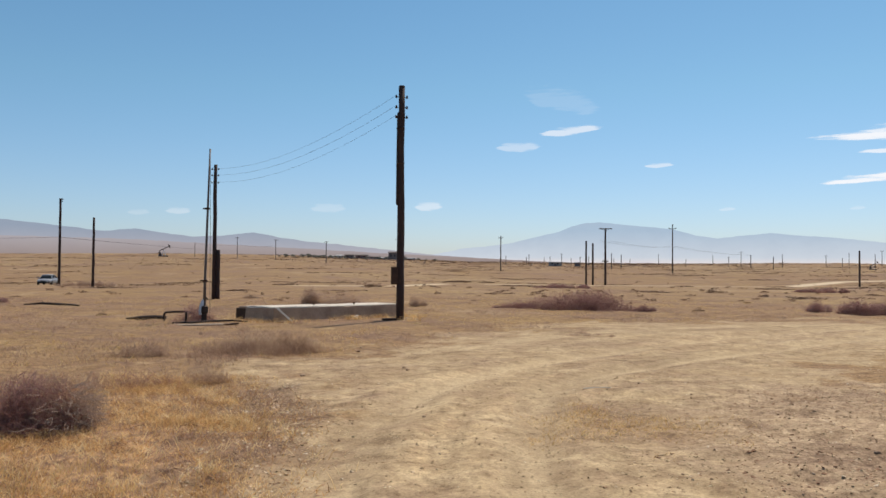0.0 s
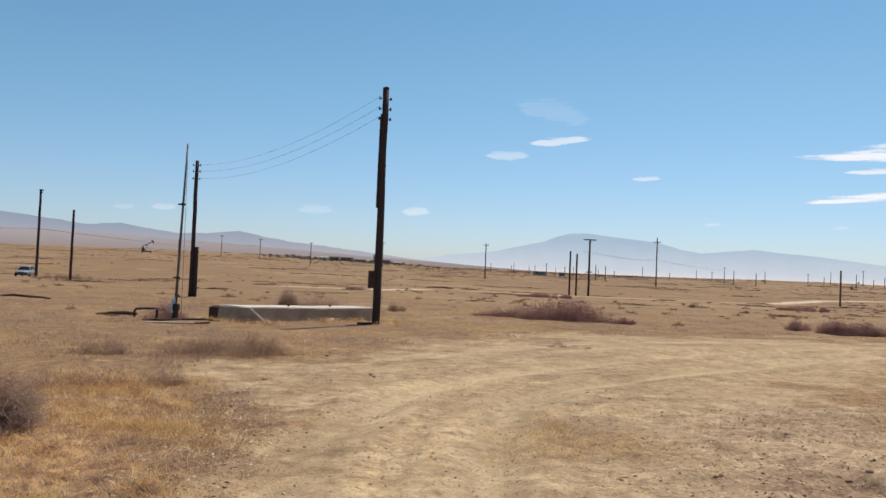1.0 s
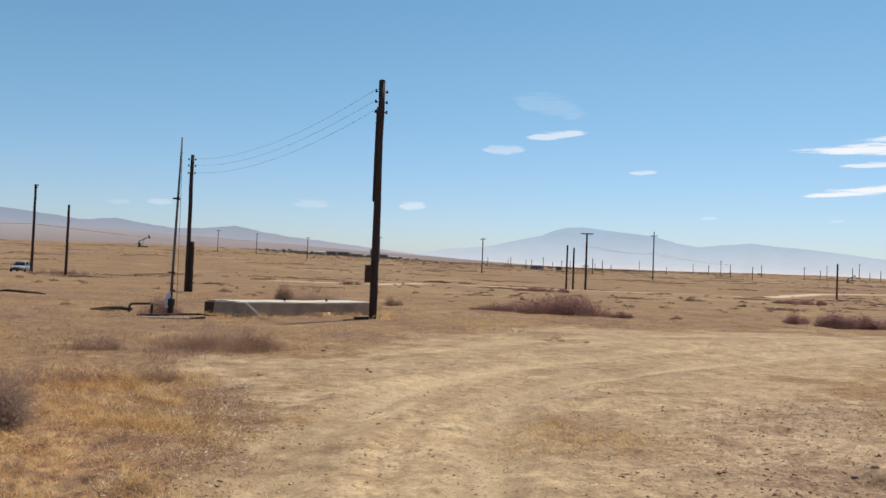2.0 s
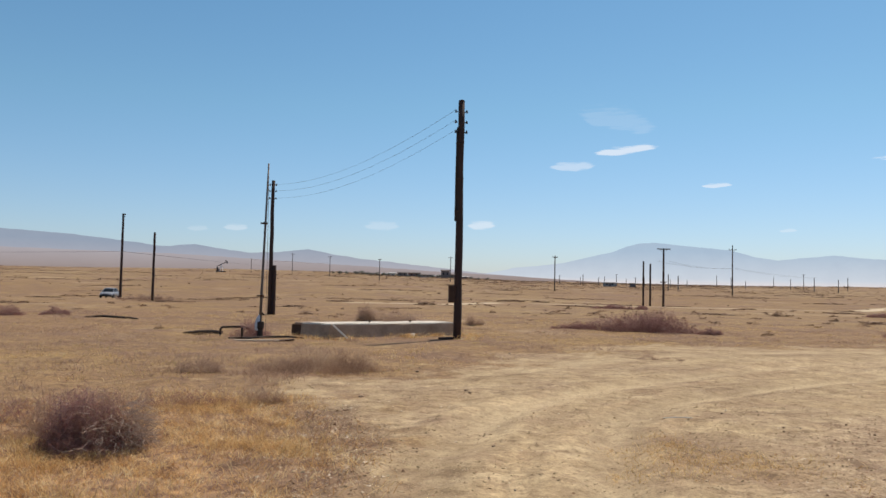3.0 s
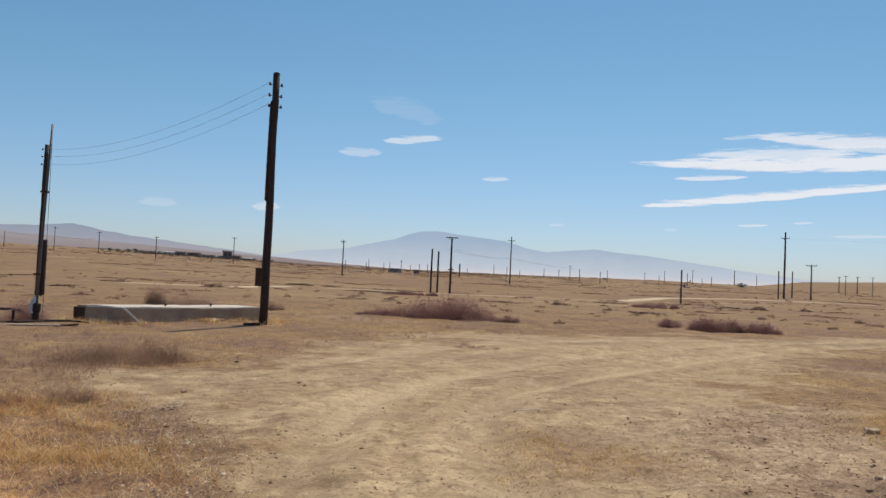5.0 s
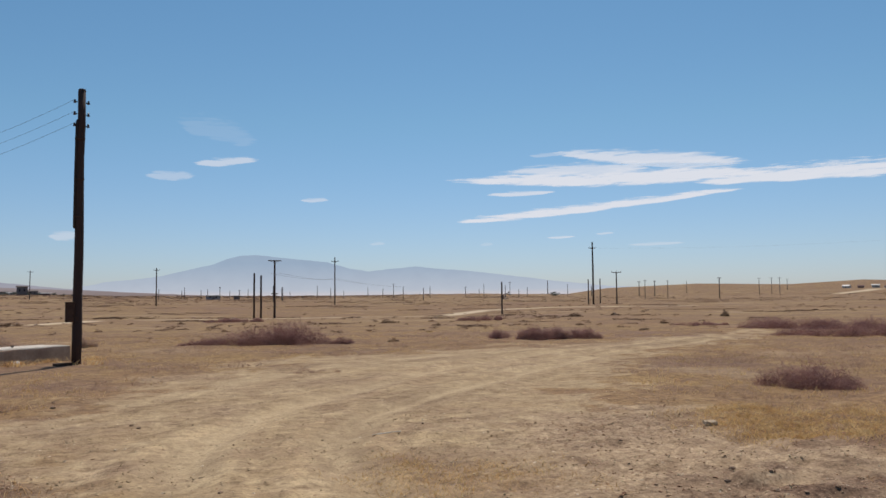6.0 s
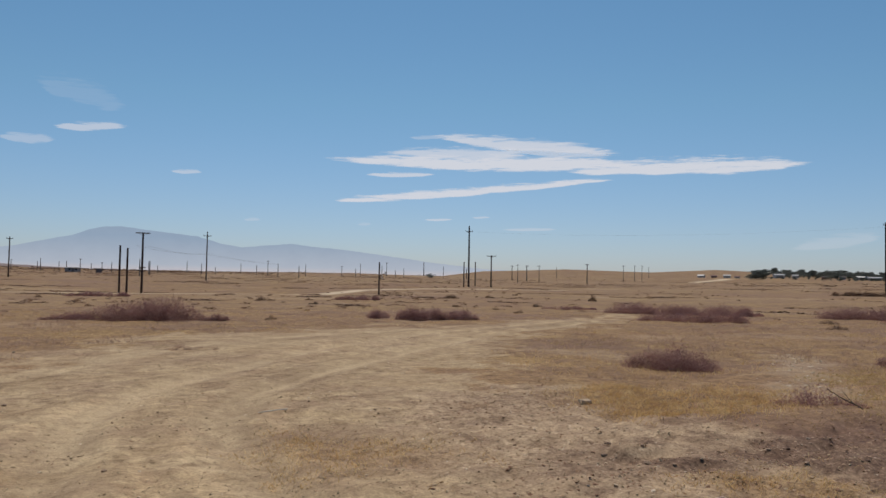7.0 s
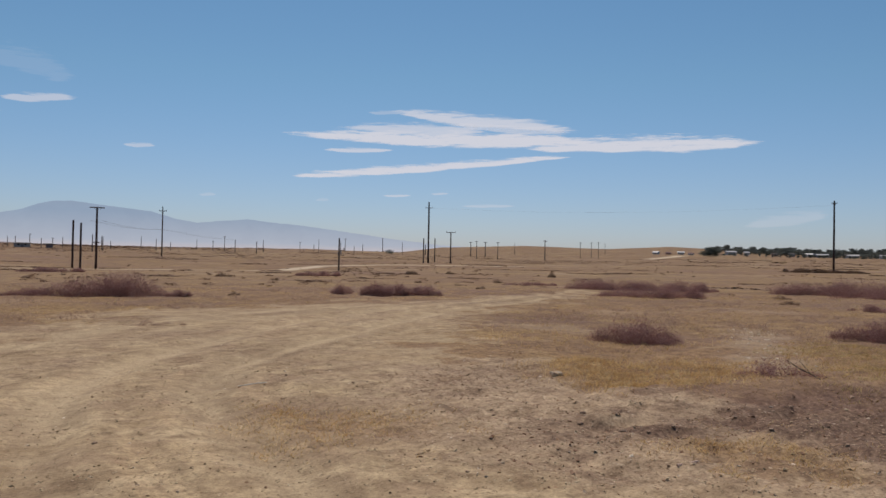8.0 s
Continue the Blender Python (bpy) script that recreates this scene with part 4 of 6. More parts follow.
def plank(name, x, y, length, w, t, rz, ry=0.0, material=None, label="", category="plank", lift=0.0):
    bm = bmesh.new()
    box(bm, (length, w, t), None, min(w, t) * .15)
    for v in bm.verts:
        v.co.z += .02 * math.sin(v.co.x * 4)
    me = bpy.data.meshes.new(name)
    bm.to_mesh(me)
    bm.free()
    me.materials.append(material or WEATHERED)
    ob = new(name, me)
    ob.matrix_world = pose(x, y, height(x, y) + t * .45 + lift, 0, ry, rz)
    return tagged(ob, label, category)


plank("leaning_plank", -3.80, 25.36, .66, .13, .06, 12, 46, PALEWOOD, "bleached white plank leaning on concrete footing", lift=.23)
lying("flow_pipe", [(-7.79, 25.8, -.05), (-7.79, 25.8, .22), (-7.74, 25.8, .27), (-7.45, 25.77, .30), (-7.1, 25.7, .31), (-6.75, 25.55, .27)], [.038] * 6, PIPE, "bent dark steel flow pipe beside the well", "pipe")
lying("pipe_post", [(-6.85, 24.9, -.05), (-6.85, 24.9, .30), (-6.85, 24.9, .33)], [.04, .04, .025], PIPE, "short dark steel pipe post", "post")
lying("ground_pipe", [(-9.25, 26.5, .02), (-8.8, 26.62, .06), (-8.3, 26.66, .07), (-7.95, 26.64, .03)], [.035, .055, .06, .045], PIPE, "dark broken pipe lying on dry ground", "pipe", 3, 8, .15)
lying("ground_pipe", [(-16.9, 36.1, .02), (-16.2, 36.4, .05), (-15.3, 36.0, .06), (-14.6, 35.5, .06), (-14.1, 35.2, .02)], [.03, .045, .05, .045, .03], PIPE, "long dark pipe lying in dry grass", "pipe", 5, 8, .15)
lying("ground_pipe", [(-7.1, 24.2, .03), (-6.6, 24.35, .05), (-6.0, 24.7, .05), (-5.4, 24.9, .05), (-4.9, 25.1, .03)], [.025, .03, .03, .03, .02], PIPE, "dark pipe lying along the well pad", "pipe", 6, 8, .12)
plank("wellpad_slab", -6.2, 23.75, 1.5, .4, .04, 9, 0, STONE, "pale broken concrete slab on the well pad", "slab")
plank("scrap_board", -5.3, 24.0, .55, .16, .05, 25, 0, RUSTY, "dark rotten board on bare soil", "board")
plank("scrap_board", -8.6, 26.2, .4, .18, .06, -15, 0, RUSTY, "dark rotten board on bare soil", "board")
plank("scrap_board", -0.35, 26.0, .5, .16, .08, 30, 4, RUSTY, "dark rotten board at the pole foot", "board")


# ---- stones ----
def stone(x, y, size, seed, material, label="", squash=.6):
    rng = random.Random(seed)
    bm = bmesh.new()
    bmesh.ops.create_icosphere(bm, subdivisions=2, radius=size * .5)
    k = [rng.uniform(.75, 1.25) for _ in range(2)]
    for v in bm.verts:
        w = 1 + .28 * noise.noise(v.co * 3.0 / size + Vector((seed * 3.1, 0, 0)))
        v.co = Vector((v.co.x * k[0], v.co.y * k[1], v.co.z * squash)) * w
    me = bpy.data.meshes.new("stone")
    bm.to_mesh(me)
    bm.free()
    me.materials.append(material)
    ob = new("stone", me)
    ob.matrix_world = pose(x, y, height(x, y) + size * squash * .28, 0, 0, rng.uniform(0, 360))
    return tagged(ob, label or "small rough stone on bare dirt", "stone", "loose stones")


bm = bmesh.new()
box(bm, (.20, .15, .055), None, .010)
bmesh.ops.subdivide_edges(bm, edges=bm.edges[:], cuts=3, use_grid_fill=True)
for v in bm.verts:
    v.co += Vector((noise.noise(v.co * 14), noise.noise(v.co * 14 + Vector((4, 0, 0))), noise.noise(v.co * 14 + Vector((0, 4, 0))) * .7)) * .03
    v.co.x += .35 * v.co.y
me = bpy.data.meshes.new("broken_block")
bm.to_mesh(me)
bm.free()
me.materials.append(PALESTONE)
block = tagged(new("broken_block", me), "pale broken block with flat top beside dry grass", "stone")
block.matrix_world = pose(6.86, 8.8, height(6.86, 8.8) + .03, 3, 3, -12)
CLOD_SPOTS = [(-1.83, 8.65, 0.09), (-1.75, 12.1, 0.16), (-0.02, 12.7, 0.13), (-0.95, 16.3, 0.15), (-0.75, 8.05, 0.06), (-1.8, 10.7, 0.07), (4.4, 8.3, 0.07), (3.04, 8.1, 0.06), (-0.75, 8.2, 0.05), (3.5, 10.9, 0.09), (3.9, 9.8, 0.07), (6.3, 9.85, 0.07),
              (4.25, 8.0, 0.07), (4.35, 6.25, 0.12), (4.4, 5.75, 0.13), (2.95, 7.8, 0.05), (1.28, 8.8, 0.05), (-0.08, 13.0, 0.12), (-0.98, 15.6, 0.16), (0.07, 8.1, 0.09), (4.75, 6.55, 0.14), (8.4, 5.2, 0.11), (5.4, 7.3, 0.08), (3.6, 6.4, 0.07)]
STONE_SPOTS = [(0.15, 6.45, 0.05), (4.1, 9.75, 0.06), (6.9, 5.5, 0.1), (2.2, 5.4, 0.05), (3.3, 5.5, 0.06), (1.3, 20.5, 0.14), (-2.5, 9.2, 0.08), (9.9, 8.7, 0.1)]
for k, (x, y, size) in enumerate(CLOD_SPOTS):
    stone(x, y, size * .5, k + 1, DARKSTONE, "small dark clod of earth on bare dirt")
for k, (x, y, size) in enumerate(STONE_SPOTS):
    stone(x, y, size * .5, k + 40, STONE)

for k, (x, y, w) in enumerate([(4.86, 6.18, .16), (4.55, 5.55, .14), (4.9, 5.5, .15), (6.75, 5.4, .17), (7.1, 5.36, .16), (6.0, 5.45, .16), (6.2, 5.4, .12), (3.65, 4.72, .10), (5.7, 4.88, .17), (6.17, 4.5, .12),
                               (5.74, 4.15, .14), (2.2, 5.62, .11), (2.35, 5.6, .08), (3.2, 5.2, .05), (3.07, 5.6, .06), (3.05, 7.5, .08), (.17, 7.8, .05)]):
    stone(x, y, w * .3, k + 60, DARKSTONE, "crumbling dark earth clod on bare ground", .5)
lying("stick", [(3.66, 4.64, .016), (3.90, 4.60, .022)], [.013, .010], REDSTICK, "short bleached stick on bare dirt", "stick", 9, 6)

lying("stick", [(2.5, 10.35, .012), (2.6, 10.28, .018), (2.75, 10.27, .018), (2.9, 10.33, .012)], [.004, .006, .006, .004], PALEWOOD, "curved bleached stick on bare dirt", "stick", 10, 6)
bm = bmesh.new()
bmesh.ops.create_icosphere(bm, subdivisions=2, radius=.10)
for v in bm.verts:
    v.co *= 1 + .5 * noise.noise(v.co * 19)
    v.co.z = max(v.co.z * .75, -.05)
me = bpy.data.meshes.new("plastic_scrap")
bm.to_mesh(me)
bm.free()
me.materials.append(PALEWOOD)
scrap = tagged(new("plastic_scrap", me), "crumpled white plastic scrap in dry grass", "litter")
scrap.location = (-1.5, 26.9, height(-1.5, 26.9) + .05)

# ---- bushes ----
def twigs(lobes, count, length, width, seed, upright=.2, spread=.35, thick=.0, soft=.07):
    """Thin tapered twigs that fill a cluster of mounds, with matted short ones inside; each twig is two faces, bent in the middle."""
    rng = np.random.default_rng(seed)
    vol = np.array([l[3] * l[4] * l[5] for l in lobes]) ** .8
    pick = rng.choice(len(lobes), count, p=vol / vol.sum())
    L = np.array(lobes)[pick]
    d = rng.normal(size=(count, 3))
    d[:, 2] = np.abs(d[:, 2])
    d /= np.linalg.norm(d, axis=1, keepdims=True)
    rad = rng.uniform(.05, 1.0, (count, 1)) ** .42
    leafy = rng.random((count, 1)) < thick
    rad = np.where(leafy, rad * .86, rad) * (1 + soft * np.abs(rng.normal(size=(count, 1))) * (rng.random((count, 1)) < .3))
    lump = 1 + .16 * np.sin(d[:, :1] * 7 + seed) * np.sin(d[:, 1:2] * 6 + seed * 2) + .12 * np.sin(d[:, :1] * 15 + d[:, 2:] * 11 + seed)
    p = L[:, :3] + d * rad * L[:, 3:6] * lump
    way = d * spread + rng.normal(size=(count, 3)) * .7 + np.array([0, 0, upright])
    way /= np.linalg.norm(way, axis=1, keepdims=True)
    ln = length * rng.uniform(.45, 1.3, (count, 1))
    side = np.cross(way, rng.normal(size=(count, 3)))
    side /= np.linalg.norm(side, axis=1, keepdims=True)
    w = np.where(leafy, np.minimum(width * 3.0, ln * .5), width) * rng.uniform(.6, 1.4, (count, 1))
    bend = rng.normal(size=(count, 3)) * ln * .16
    a = p - way * ln * .5
    a[:, 2] = np.maximum(a[:, 2], -.01)
    m, e = p + bend, p + way * ln * .5
    e[:, 2] = np.maximum(e[:, 2], .0)
    verts = np.stack([a - side * w * .5, a + side * w * .5, m + side * w * .4, m - side * w * .4, e], 1).reshape(-1, 3)
    base = np.arange(count) * 5
    faces = [f for b in base.tolist() for f in ((b, b + 1, b + 2, b + 3), (b + 3, b + 2, b + 4))]
    return verts.tolist(), faces


def stems(lobes, count, seed, r):
    rng = random.Random(seed)
    bm = bmesh.new()
    for k in range(count):
        l = lobes[rng.randrange(len(lobes))]
        a, u = rng.uniform(0, 6.28), rng.uniform(.25, .7)
        x0, y0 = l[0] + rng.uniform(-.3, .3) * l[3], l[1] + rng.uniform(-.3, .3) * l[4]
        x1, y1, z1 = l[0] + math.cos(a) * l[3] * u, l[1] + math.sin(a) * l[4] * u, l[2] + l[5] * rng.uniform(.25, .62)
        tube(bm, [(x0, y0, -.03), ((x0 * 1.4 + x1) / 2.4 + rng.uniform(-.05, .05), (y0 * 1.4 + y1) / 2.4, z1 * .5), (x1, y1, z1)], [r, r * .7, r * .3], 4)
    return bm


def bush(name, x, y, lobes, count, length, width, seed, label, material=None, branch=10, stem=.012, upright=.2, rz=0.0, thick=.0):
    ob = empty(name, x, y, height(x, y) - .01, label, "bush", rz=rz)
    v, f = twigs(lobes, count, length, width, seed, upright, thick=thick, soft=.16 if name == "tumbleweed" else .07)
    crown = mesh_object("crown", v, f, material or TWIG)
    crown.parent = ob
    tagged(crown, kind="stuff")
    tagged(part("stems", stems(lobes, branch, seed, stem), TANTWIG if material else TWIG, ob), kind="stuff")
    return ob


def mound(x, y, w, h, seed, label, material=None, depth=.6, lumps=3, dense=1.0, face=None, name="bush"):
    """A bush of a few lobes side by side, w wide across the way from the yard's middle."""
    rng = random.Random(seed)
    d = math.hypot(x, y)
    px = d / 1400
    lobes = []
    peak = rng.uniform(-.18, .18)
    for k in range(lumps * (3 if lumps < 4 else 4) + 1):
        u = peak if k == 0 else rng.uniform(-.46, .46)
        fall = 1 - (abs(u - peak) / (.62 + abs(peak))) ** (1.5 if lumps < 4 else 3.5)
        tall = h * (1 if k == 0 else rng.uniform(.45 if lumps < 4 else .6, 1.0) * max(.25, fall))
        wide = min(w * .3, max(tall * rng.uniform(.8, 1.3), w / lumps * rng.uniform(.25, .42)))
        u = max(-.5 * w + wide * .8, min(.5 * w - wide * .8, u * w))
        lobes.append((u, rng.uniform(-.5, .5) * w * depth * (1 - abs(u) / w), 0, wide, max(.25 * wide, min(w * depth * .4, wide)), tall))
    for k in range(lumps + 1):
        u = rng.choice((-1, 1)) * rng.uniform(.3, .5) * w
        lobes.append((u, rng.uniform(-.5, .3) * w * depth * .6, 0, w * rng.uniform(.06, .14), w * depth * .2, h * rng.uniform(.12, .3)))
    size = max(px * .30, .0035)
    count = int(min(42000, max(160, dense * (13.0 if material is None else 9.0) * w * h * max(1, depth * w) ** .3 / (size * .26))))
    return bush(name, x, y, lobes, count, max(.045, px * 1.4), size, seed, label, material, 8 + int(w * 3), max(.004, px * .4), thick=.5 if material is None and dense >= 1 else .18, rz=-math.degrees(math.atan2(x, y)) if face is None else face)


def heap(x, y, spots, seed, label, dense=1.0, thick=.5, material=None, long=None, upright=.2):
    """A bush from the humps that make its outline: across, half width, height, and how far back."""
    px = math.hypot(x, y) / 1400
    lobes = [(u, v, 0, w, w * .8, h) for u, w, h, v in spots]
    size = max(px * .30, .0035)
    count = int(min(42000, dense * sum(w * h for u, w, h, v in spots) * 2 * 13.0 / (size * .26)))
    return bush("bush", x, y, lobes, count, long or max(.045, px * 1.4), size, seed, label, material, 30, max(.004, px * .4), upright=upright, thick=thick, rz=-math.degrees(math.atan2(x, y)))


purple = "purple-brown leafless desert brush on dry grass"
tan = "tan-brown dry weed clump on dry grass"
# the large one by the yard, the near tumbleweed, and the rest
bush("tumbleweed", -4.05, 7.75, [(-.12, 0, .02, .34, .34, .58), (.14, .05, .0, .32, .34, .44), (-.26, .05, .0, .30, .34, .46), (-.05, 0, 0, .5, .46, .24)], 11500, .15, .0042, 3, "dense purple-brown tumbleweed with pale twig ends", branch=40, stem=.007, upright=.15)
def pale_branches(x, y, count, seed):
    """Bare forked sticks, bleached, bent outwards from the tumbleweed."""
    rng = random.Random(seed)
    bm = bmesh.new()
    for k in range(count):
        a, r0 = rng.gauss(-.25, .75), rng.uniform(.16, .42)
        p = Vector((math.cos(a) * r0 + .12, math.sin(a) * r0, rng.uniform(.02, .54) * (1.15 - r0)))
        pts = [p]
        way = Vector((math.cos(a), math.sin(a) * .8 - .2, rng.uniform(-.1, .6))).normalized()
        for j in range(4):
            way = (way + Vector((rng.uniform(-.5, .5), rng.uniform(-.5, .5), rng.uniform(-.45, .3)))).normalized()
            pts.append(pts[-1] + way * rng.uniform(.025, .065))
            pts[-1].z = max(pts[-1].z, .01)
        tube(bm, pts, [.0032, .003, .0026, .002, .0012], 4)
    ob = empty("dry_sticks", x, y, height(x, y), "bleached forked sticks caught in a tumbleweed", "branch")
    tagged(part("stick", bm, PALESTICK, ob), kind="stuff")


pale_branches(-4.0, 7.7, 260, 5)
pale_branches(-4.75, 8.2, 16, 6)
bush("tumbleweed", -3.95, 7.85, [(0.08, 0, .04, .42, .40, .62), (-.2, 0, .0, .45, .4, .5), (.25, 0, 0, .3, .3, .4)], 2600, .22, .0036, 14, "loose tan twigs of a dry tumbleweed", TANTWIG, 14, .004, .35)
bush("tumbleweed", -4.75, 8.3, [(0, 0, 0, .4, .4, .3)], 900, .24, .006, 4, "sparse dry weed beside a tumbleweed", TANTWIG, 14, .006)
heap(8.05, 33.5, [(.45, .7, 1.14, .1), (1.05, .65, 1.08, 0), (-.1, .6, 1.0, -.1), (-.65, .6, .88, 0), (-1.2, .6, .80, -.1), (-1.75, .5, .66, 0), (1.6, .5, .78, -.1), (.3, .9, .8, -.4), (.9, .8, .62, -.5),
                 (-.5, .7, .5, -.5), (-1.3, .5, .36, -.4), (2.05, .35, .40, 0), (-2.2, .42, .46, 0), (-2.6, .35, .34, .1)], 5, "large purple-brown spreading brush mound on dry grass", 1.1)
heap(5.5, 34.6, [(0, .5, .40, 0), (.5, .45, .34, .1), (-.5, .45, .30, 0), (-.95, .35, .18, 0), (.2, .5, .26, -.3)], 7, purple, 1.0, .4)
heap(10.75, 32.9, [(0, .34, .34, 0), (.35, .24, .24, 0), (-.35, .25, .2, 0)], 8, purple)
heap(-2.94, 15.4, [(-.75, .4, .30, 0), (-.3, .4, .38, .1), (.15, .42, .42, 0), (.55, .36, .46, .1), (.9, .28, .40, 0), (-1.05, .28, .18, 0), (.2, .6, .25, -.3), (1.2, .3, .14, 0)], 9, "sparse grey-brown twiggy weed patch", .17, .0, TANTWIG, .26, .9)
heap(-2.9, 15.6, [(-.7, .36, .28, 0), (-.2, .36, .36, 0), (.4, .36, .44, 0), (.9, .3, .36, 0)], 10, "sparse pinkish-brown twiggy weed patch", .11, .0, PINKWEED, .24, .8)
heap(-5.3, 9.7, [(-.6, .4, .30, 0), (0, .45, .34, 0), (.5, .4, .28, .1), (.2, .5, .2, -.4)], 81, "sparse purple-brown dead weeds among dry grass", .16, .0, None, .18, .8)
heap(-4.2, 10.6, [(-.4, .4, .24, 0), (.2, .4, .26, 0), (.6, .3, .2, 0)], 82, "sparse purple-brown dead weeds among dry grass", .12, .0, None, .18, .8)
mound(-6.7, 25.3, 1.4, .78, 11, "grey-brown twiggy brush round the wellhead", lumps=2, dense=.95)
heap(-3.9, 35.0, [(0, .38, .95, 0), (.25, .34, .7, 0), (-.2, .3, .7, 0)], 12, "grey-brown twiggy bush behind a concrete footing", .9, .2, PINKWEED)
heap(-2.6, 35.2, [(-.6, .45, .55, 0), (0, .5, .62, 0), (.55, .45, .55, .1), (.95, .3, .35, 0)], 13, "grey-brown twiggy bush behind a concrete footing", .7, .15, PINKWEED)
heap(.95, 36.2, [(-.1, .34, .52, 0), (.3, .28, .36, 0)], 14, tan, .9, .2, PINKWEED)
mound(16.7, 76.0, 5.2, .5, 15, purple, lumps=5, depth=.3)
mound(18.4, 32.5, 1.2, .58, 16, purple, lumps=1, dense=1.2)
heap(18.9, 30.4, [(0, .55, .70, 0), (-.45, .4, .52, 0), (.5, .42, .55, .1), (.1, .5, .5, -.3)], 17, purple)
heap(20.2, 30.4, [(0, .5, .64, 0), (-.45, .35, .5, 0), (.45, .35, .45, 0)], 18, purple)
heap(21.3, 30.0, [(-.2, .45, .5, 0), (.3, .45, .56, .1), (.75, .3, .3, 0), (0, .4, .35, -.3)], 19, purple)
mound(36.0, 63.5, 4.2, .58, 20, purple, lumps=4, depth=.3)
mound(38.5, 32.5, 6.5, .8, 21, purple, lumps=5, depth=.35)
mound(40.5, 29.6, 5.0, .75, 22, purple, lumps=4, depth=.35)
mound(31.9, 24.7, 5.4, .70, 23, purple, lumps=5, depth=.35)
mound(38.4, 39.3, 3.8, .32, 24, purple, lumps=4, depth=.3)
mound(43.0, 28.6, 2.0, .5, 25, purple, lumps=2)
for k, (x, y, w, h) in enumerate(((45.0, 23.4, 3.8, .85), (46.3, 20.2, 4.6, 1.15), (47.6, 16.4, 5.0, 1.05), (48.6, 12.4, 5.0, 1.0), (44.0, 18.6, 4.5, .7))):
    mound(x, y, w, h, 26 + k, purple, lumps=4, depth=.4)
heap(12.0, 11.2, [(.15, .42, .58, .05), (-.35, .36, .46, 0), (-.7, .28, .34, 0), (.55, .36, .44, 0), (.85, .24, .26, 0), (0, .5, .36, -.25), (.5, .4, .25, -.3)], 31, purple, .75, .3)
heap(17.3, 8.3, [(0, .5, .50, 0), (-.5, .4, .36, 0), (.5, .45, .42, 0), (-.85, .25, .2, 0), (.1, .5, .3, -.3)], 32, purple, .8, .35)
mound(30.9, 13.9, 1.5, .35, 33, purple, lumps=2)
mound(61.8, 58.3, .9, .85, 34, tan, DARKSCRUB, lumps=1)
mound(9.6, 6.75, 1.2, .32, 35, "sparse red-brown twiggy weed on bare gravel", lumps=2, dense=.6)
heap(-5.25, 14.9, [(-.15, .3, .30, 0), (.2, .28, .32, 0), (.4, .2, .2, 0)], 36, "small brown twiggy weed on dry grass", .24, .0, PINKWEED, .16, .6)
heap(-3.14, 11.2, [(-.1, .26, .30, 0), (.15, .24, .32, 0), (.3, .18, .2, 0)], 37, "small brown twiggy weed at the yard edge", .2, .0, PINKWEED, .16, .6)
mound(-29.0, 76.0, 5.6, .55, 38, "low brown brush at a pole foot", PINKWEED, lumps=5, depth=.3)
mound(-21.3, 37.1, 2.1, .60, 70, purple, lumps=1, dense=1.1)
mound(-19.35, 38.4, 1.3, .52, 71, purple, lumps=1, dense=1.1)
mound(140.5, 64.5, 14, .9, 39, "low dark brush round a pole foot", DARKSCRUB, lumps=6, depth=.2)
mound(5.0, 20.0, 1.5, .13, 80, "low brown weed patch at the edge of the dirt yard", PINKWEED, lumps=3, dense=.9)
small = [(-8.3, 45.3, .95, .25), (25.9, 61.4, 1.6, .42), (25.4, 52.1, .8, .28), (13.2, 32.9, .55, .22), (51.0, 69.3, 1.9, .5), (58.0, 70.5, 1.1, .46), (29.6, 34.9, .6, .25),
         (11.1, 113.1, 7.4, .35), (10.9, 71.3, .7, .28), (36.6, 20.2, 1.1, .3), (-10.6, 28.2, .5, .15), (9.5, 44, .5, .2), (-2.2, 76, 2.2, .4), (32, 17.6, .9, .25), (33.5, 45.5, .8, .25), (-24.6, 40.5, 1.0, .3), (40, 44, 1.0, .3)]
for k, (x, y, w, h) in enumerate(small):
    mound(x, y, w, h, 50 + k, "small dark shrub on the dry plain", DARKSCRUB, lumps=2, depth=.5)
bm = bmesh.new()
tube(bm, [(.03, -.03, -.02), (-.09, .13, .09), (-.18, .27, .17), (-.27, .41, .28)], [.011, .009, .008, .004], 5)
tube(bm, [(-.09, .13, .09), (-.12, .22, .20), (-.10, .30, .27)], [.006, .005, .003], 5)
me = bpy.data.meshes.new("dead_branch")
bm.to_mesh(me)
bm.free()
me.materials.append(BARK)
ob = tagged(new("dead_branch", me), "bare dead branch standing in weeds", "branch")
ob.location = (9.49, 6.06, height(9.49, 6.06))

# ---- car, pump jacks, sheds, houses, trees ----
def loft(bm, rings):
    """Skin over closed rings of points, with both ends shut."""
    made = [[bm.verts.new(p) for p in r] for r in rings]
    for a, b in zip(made, made[1:]):
        for k in range(len(a)):
            bm.faces.new((a[k], a[(k + 1) % len(a)], b[(k + 1) % len(a)], b[k]))
    bm.faces.new(made[0][::-1])
    bm.faces.new(made[-1])
    bmesh.ops.recalc_face_normals(bm, faces=bm.faces)
    return bm


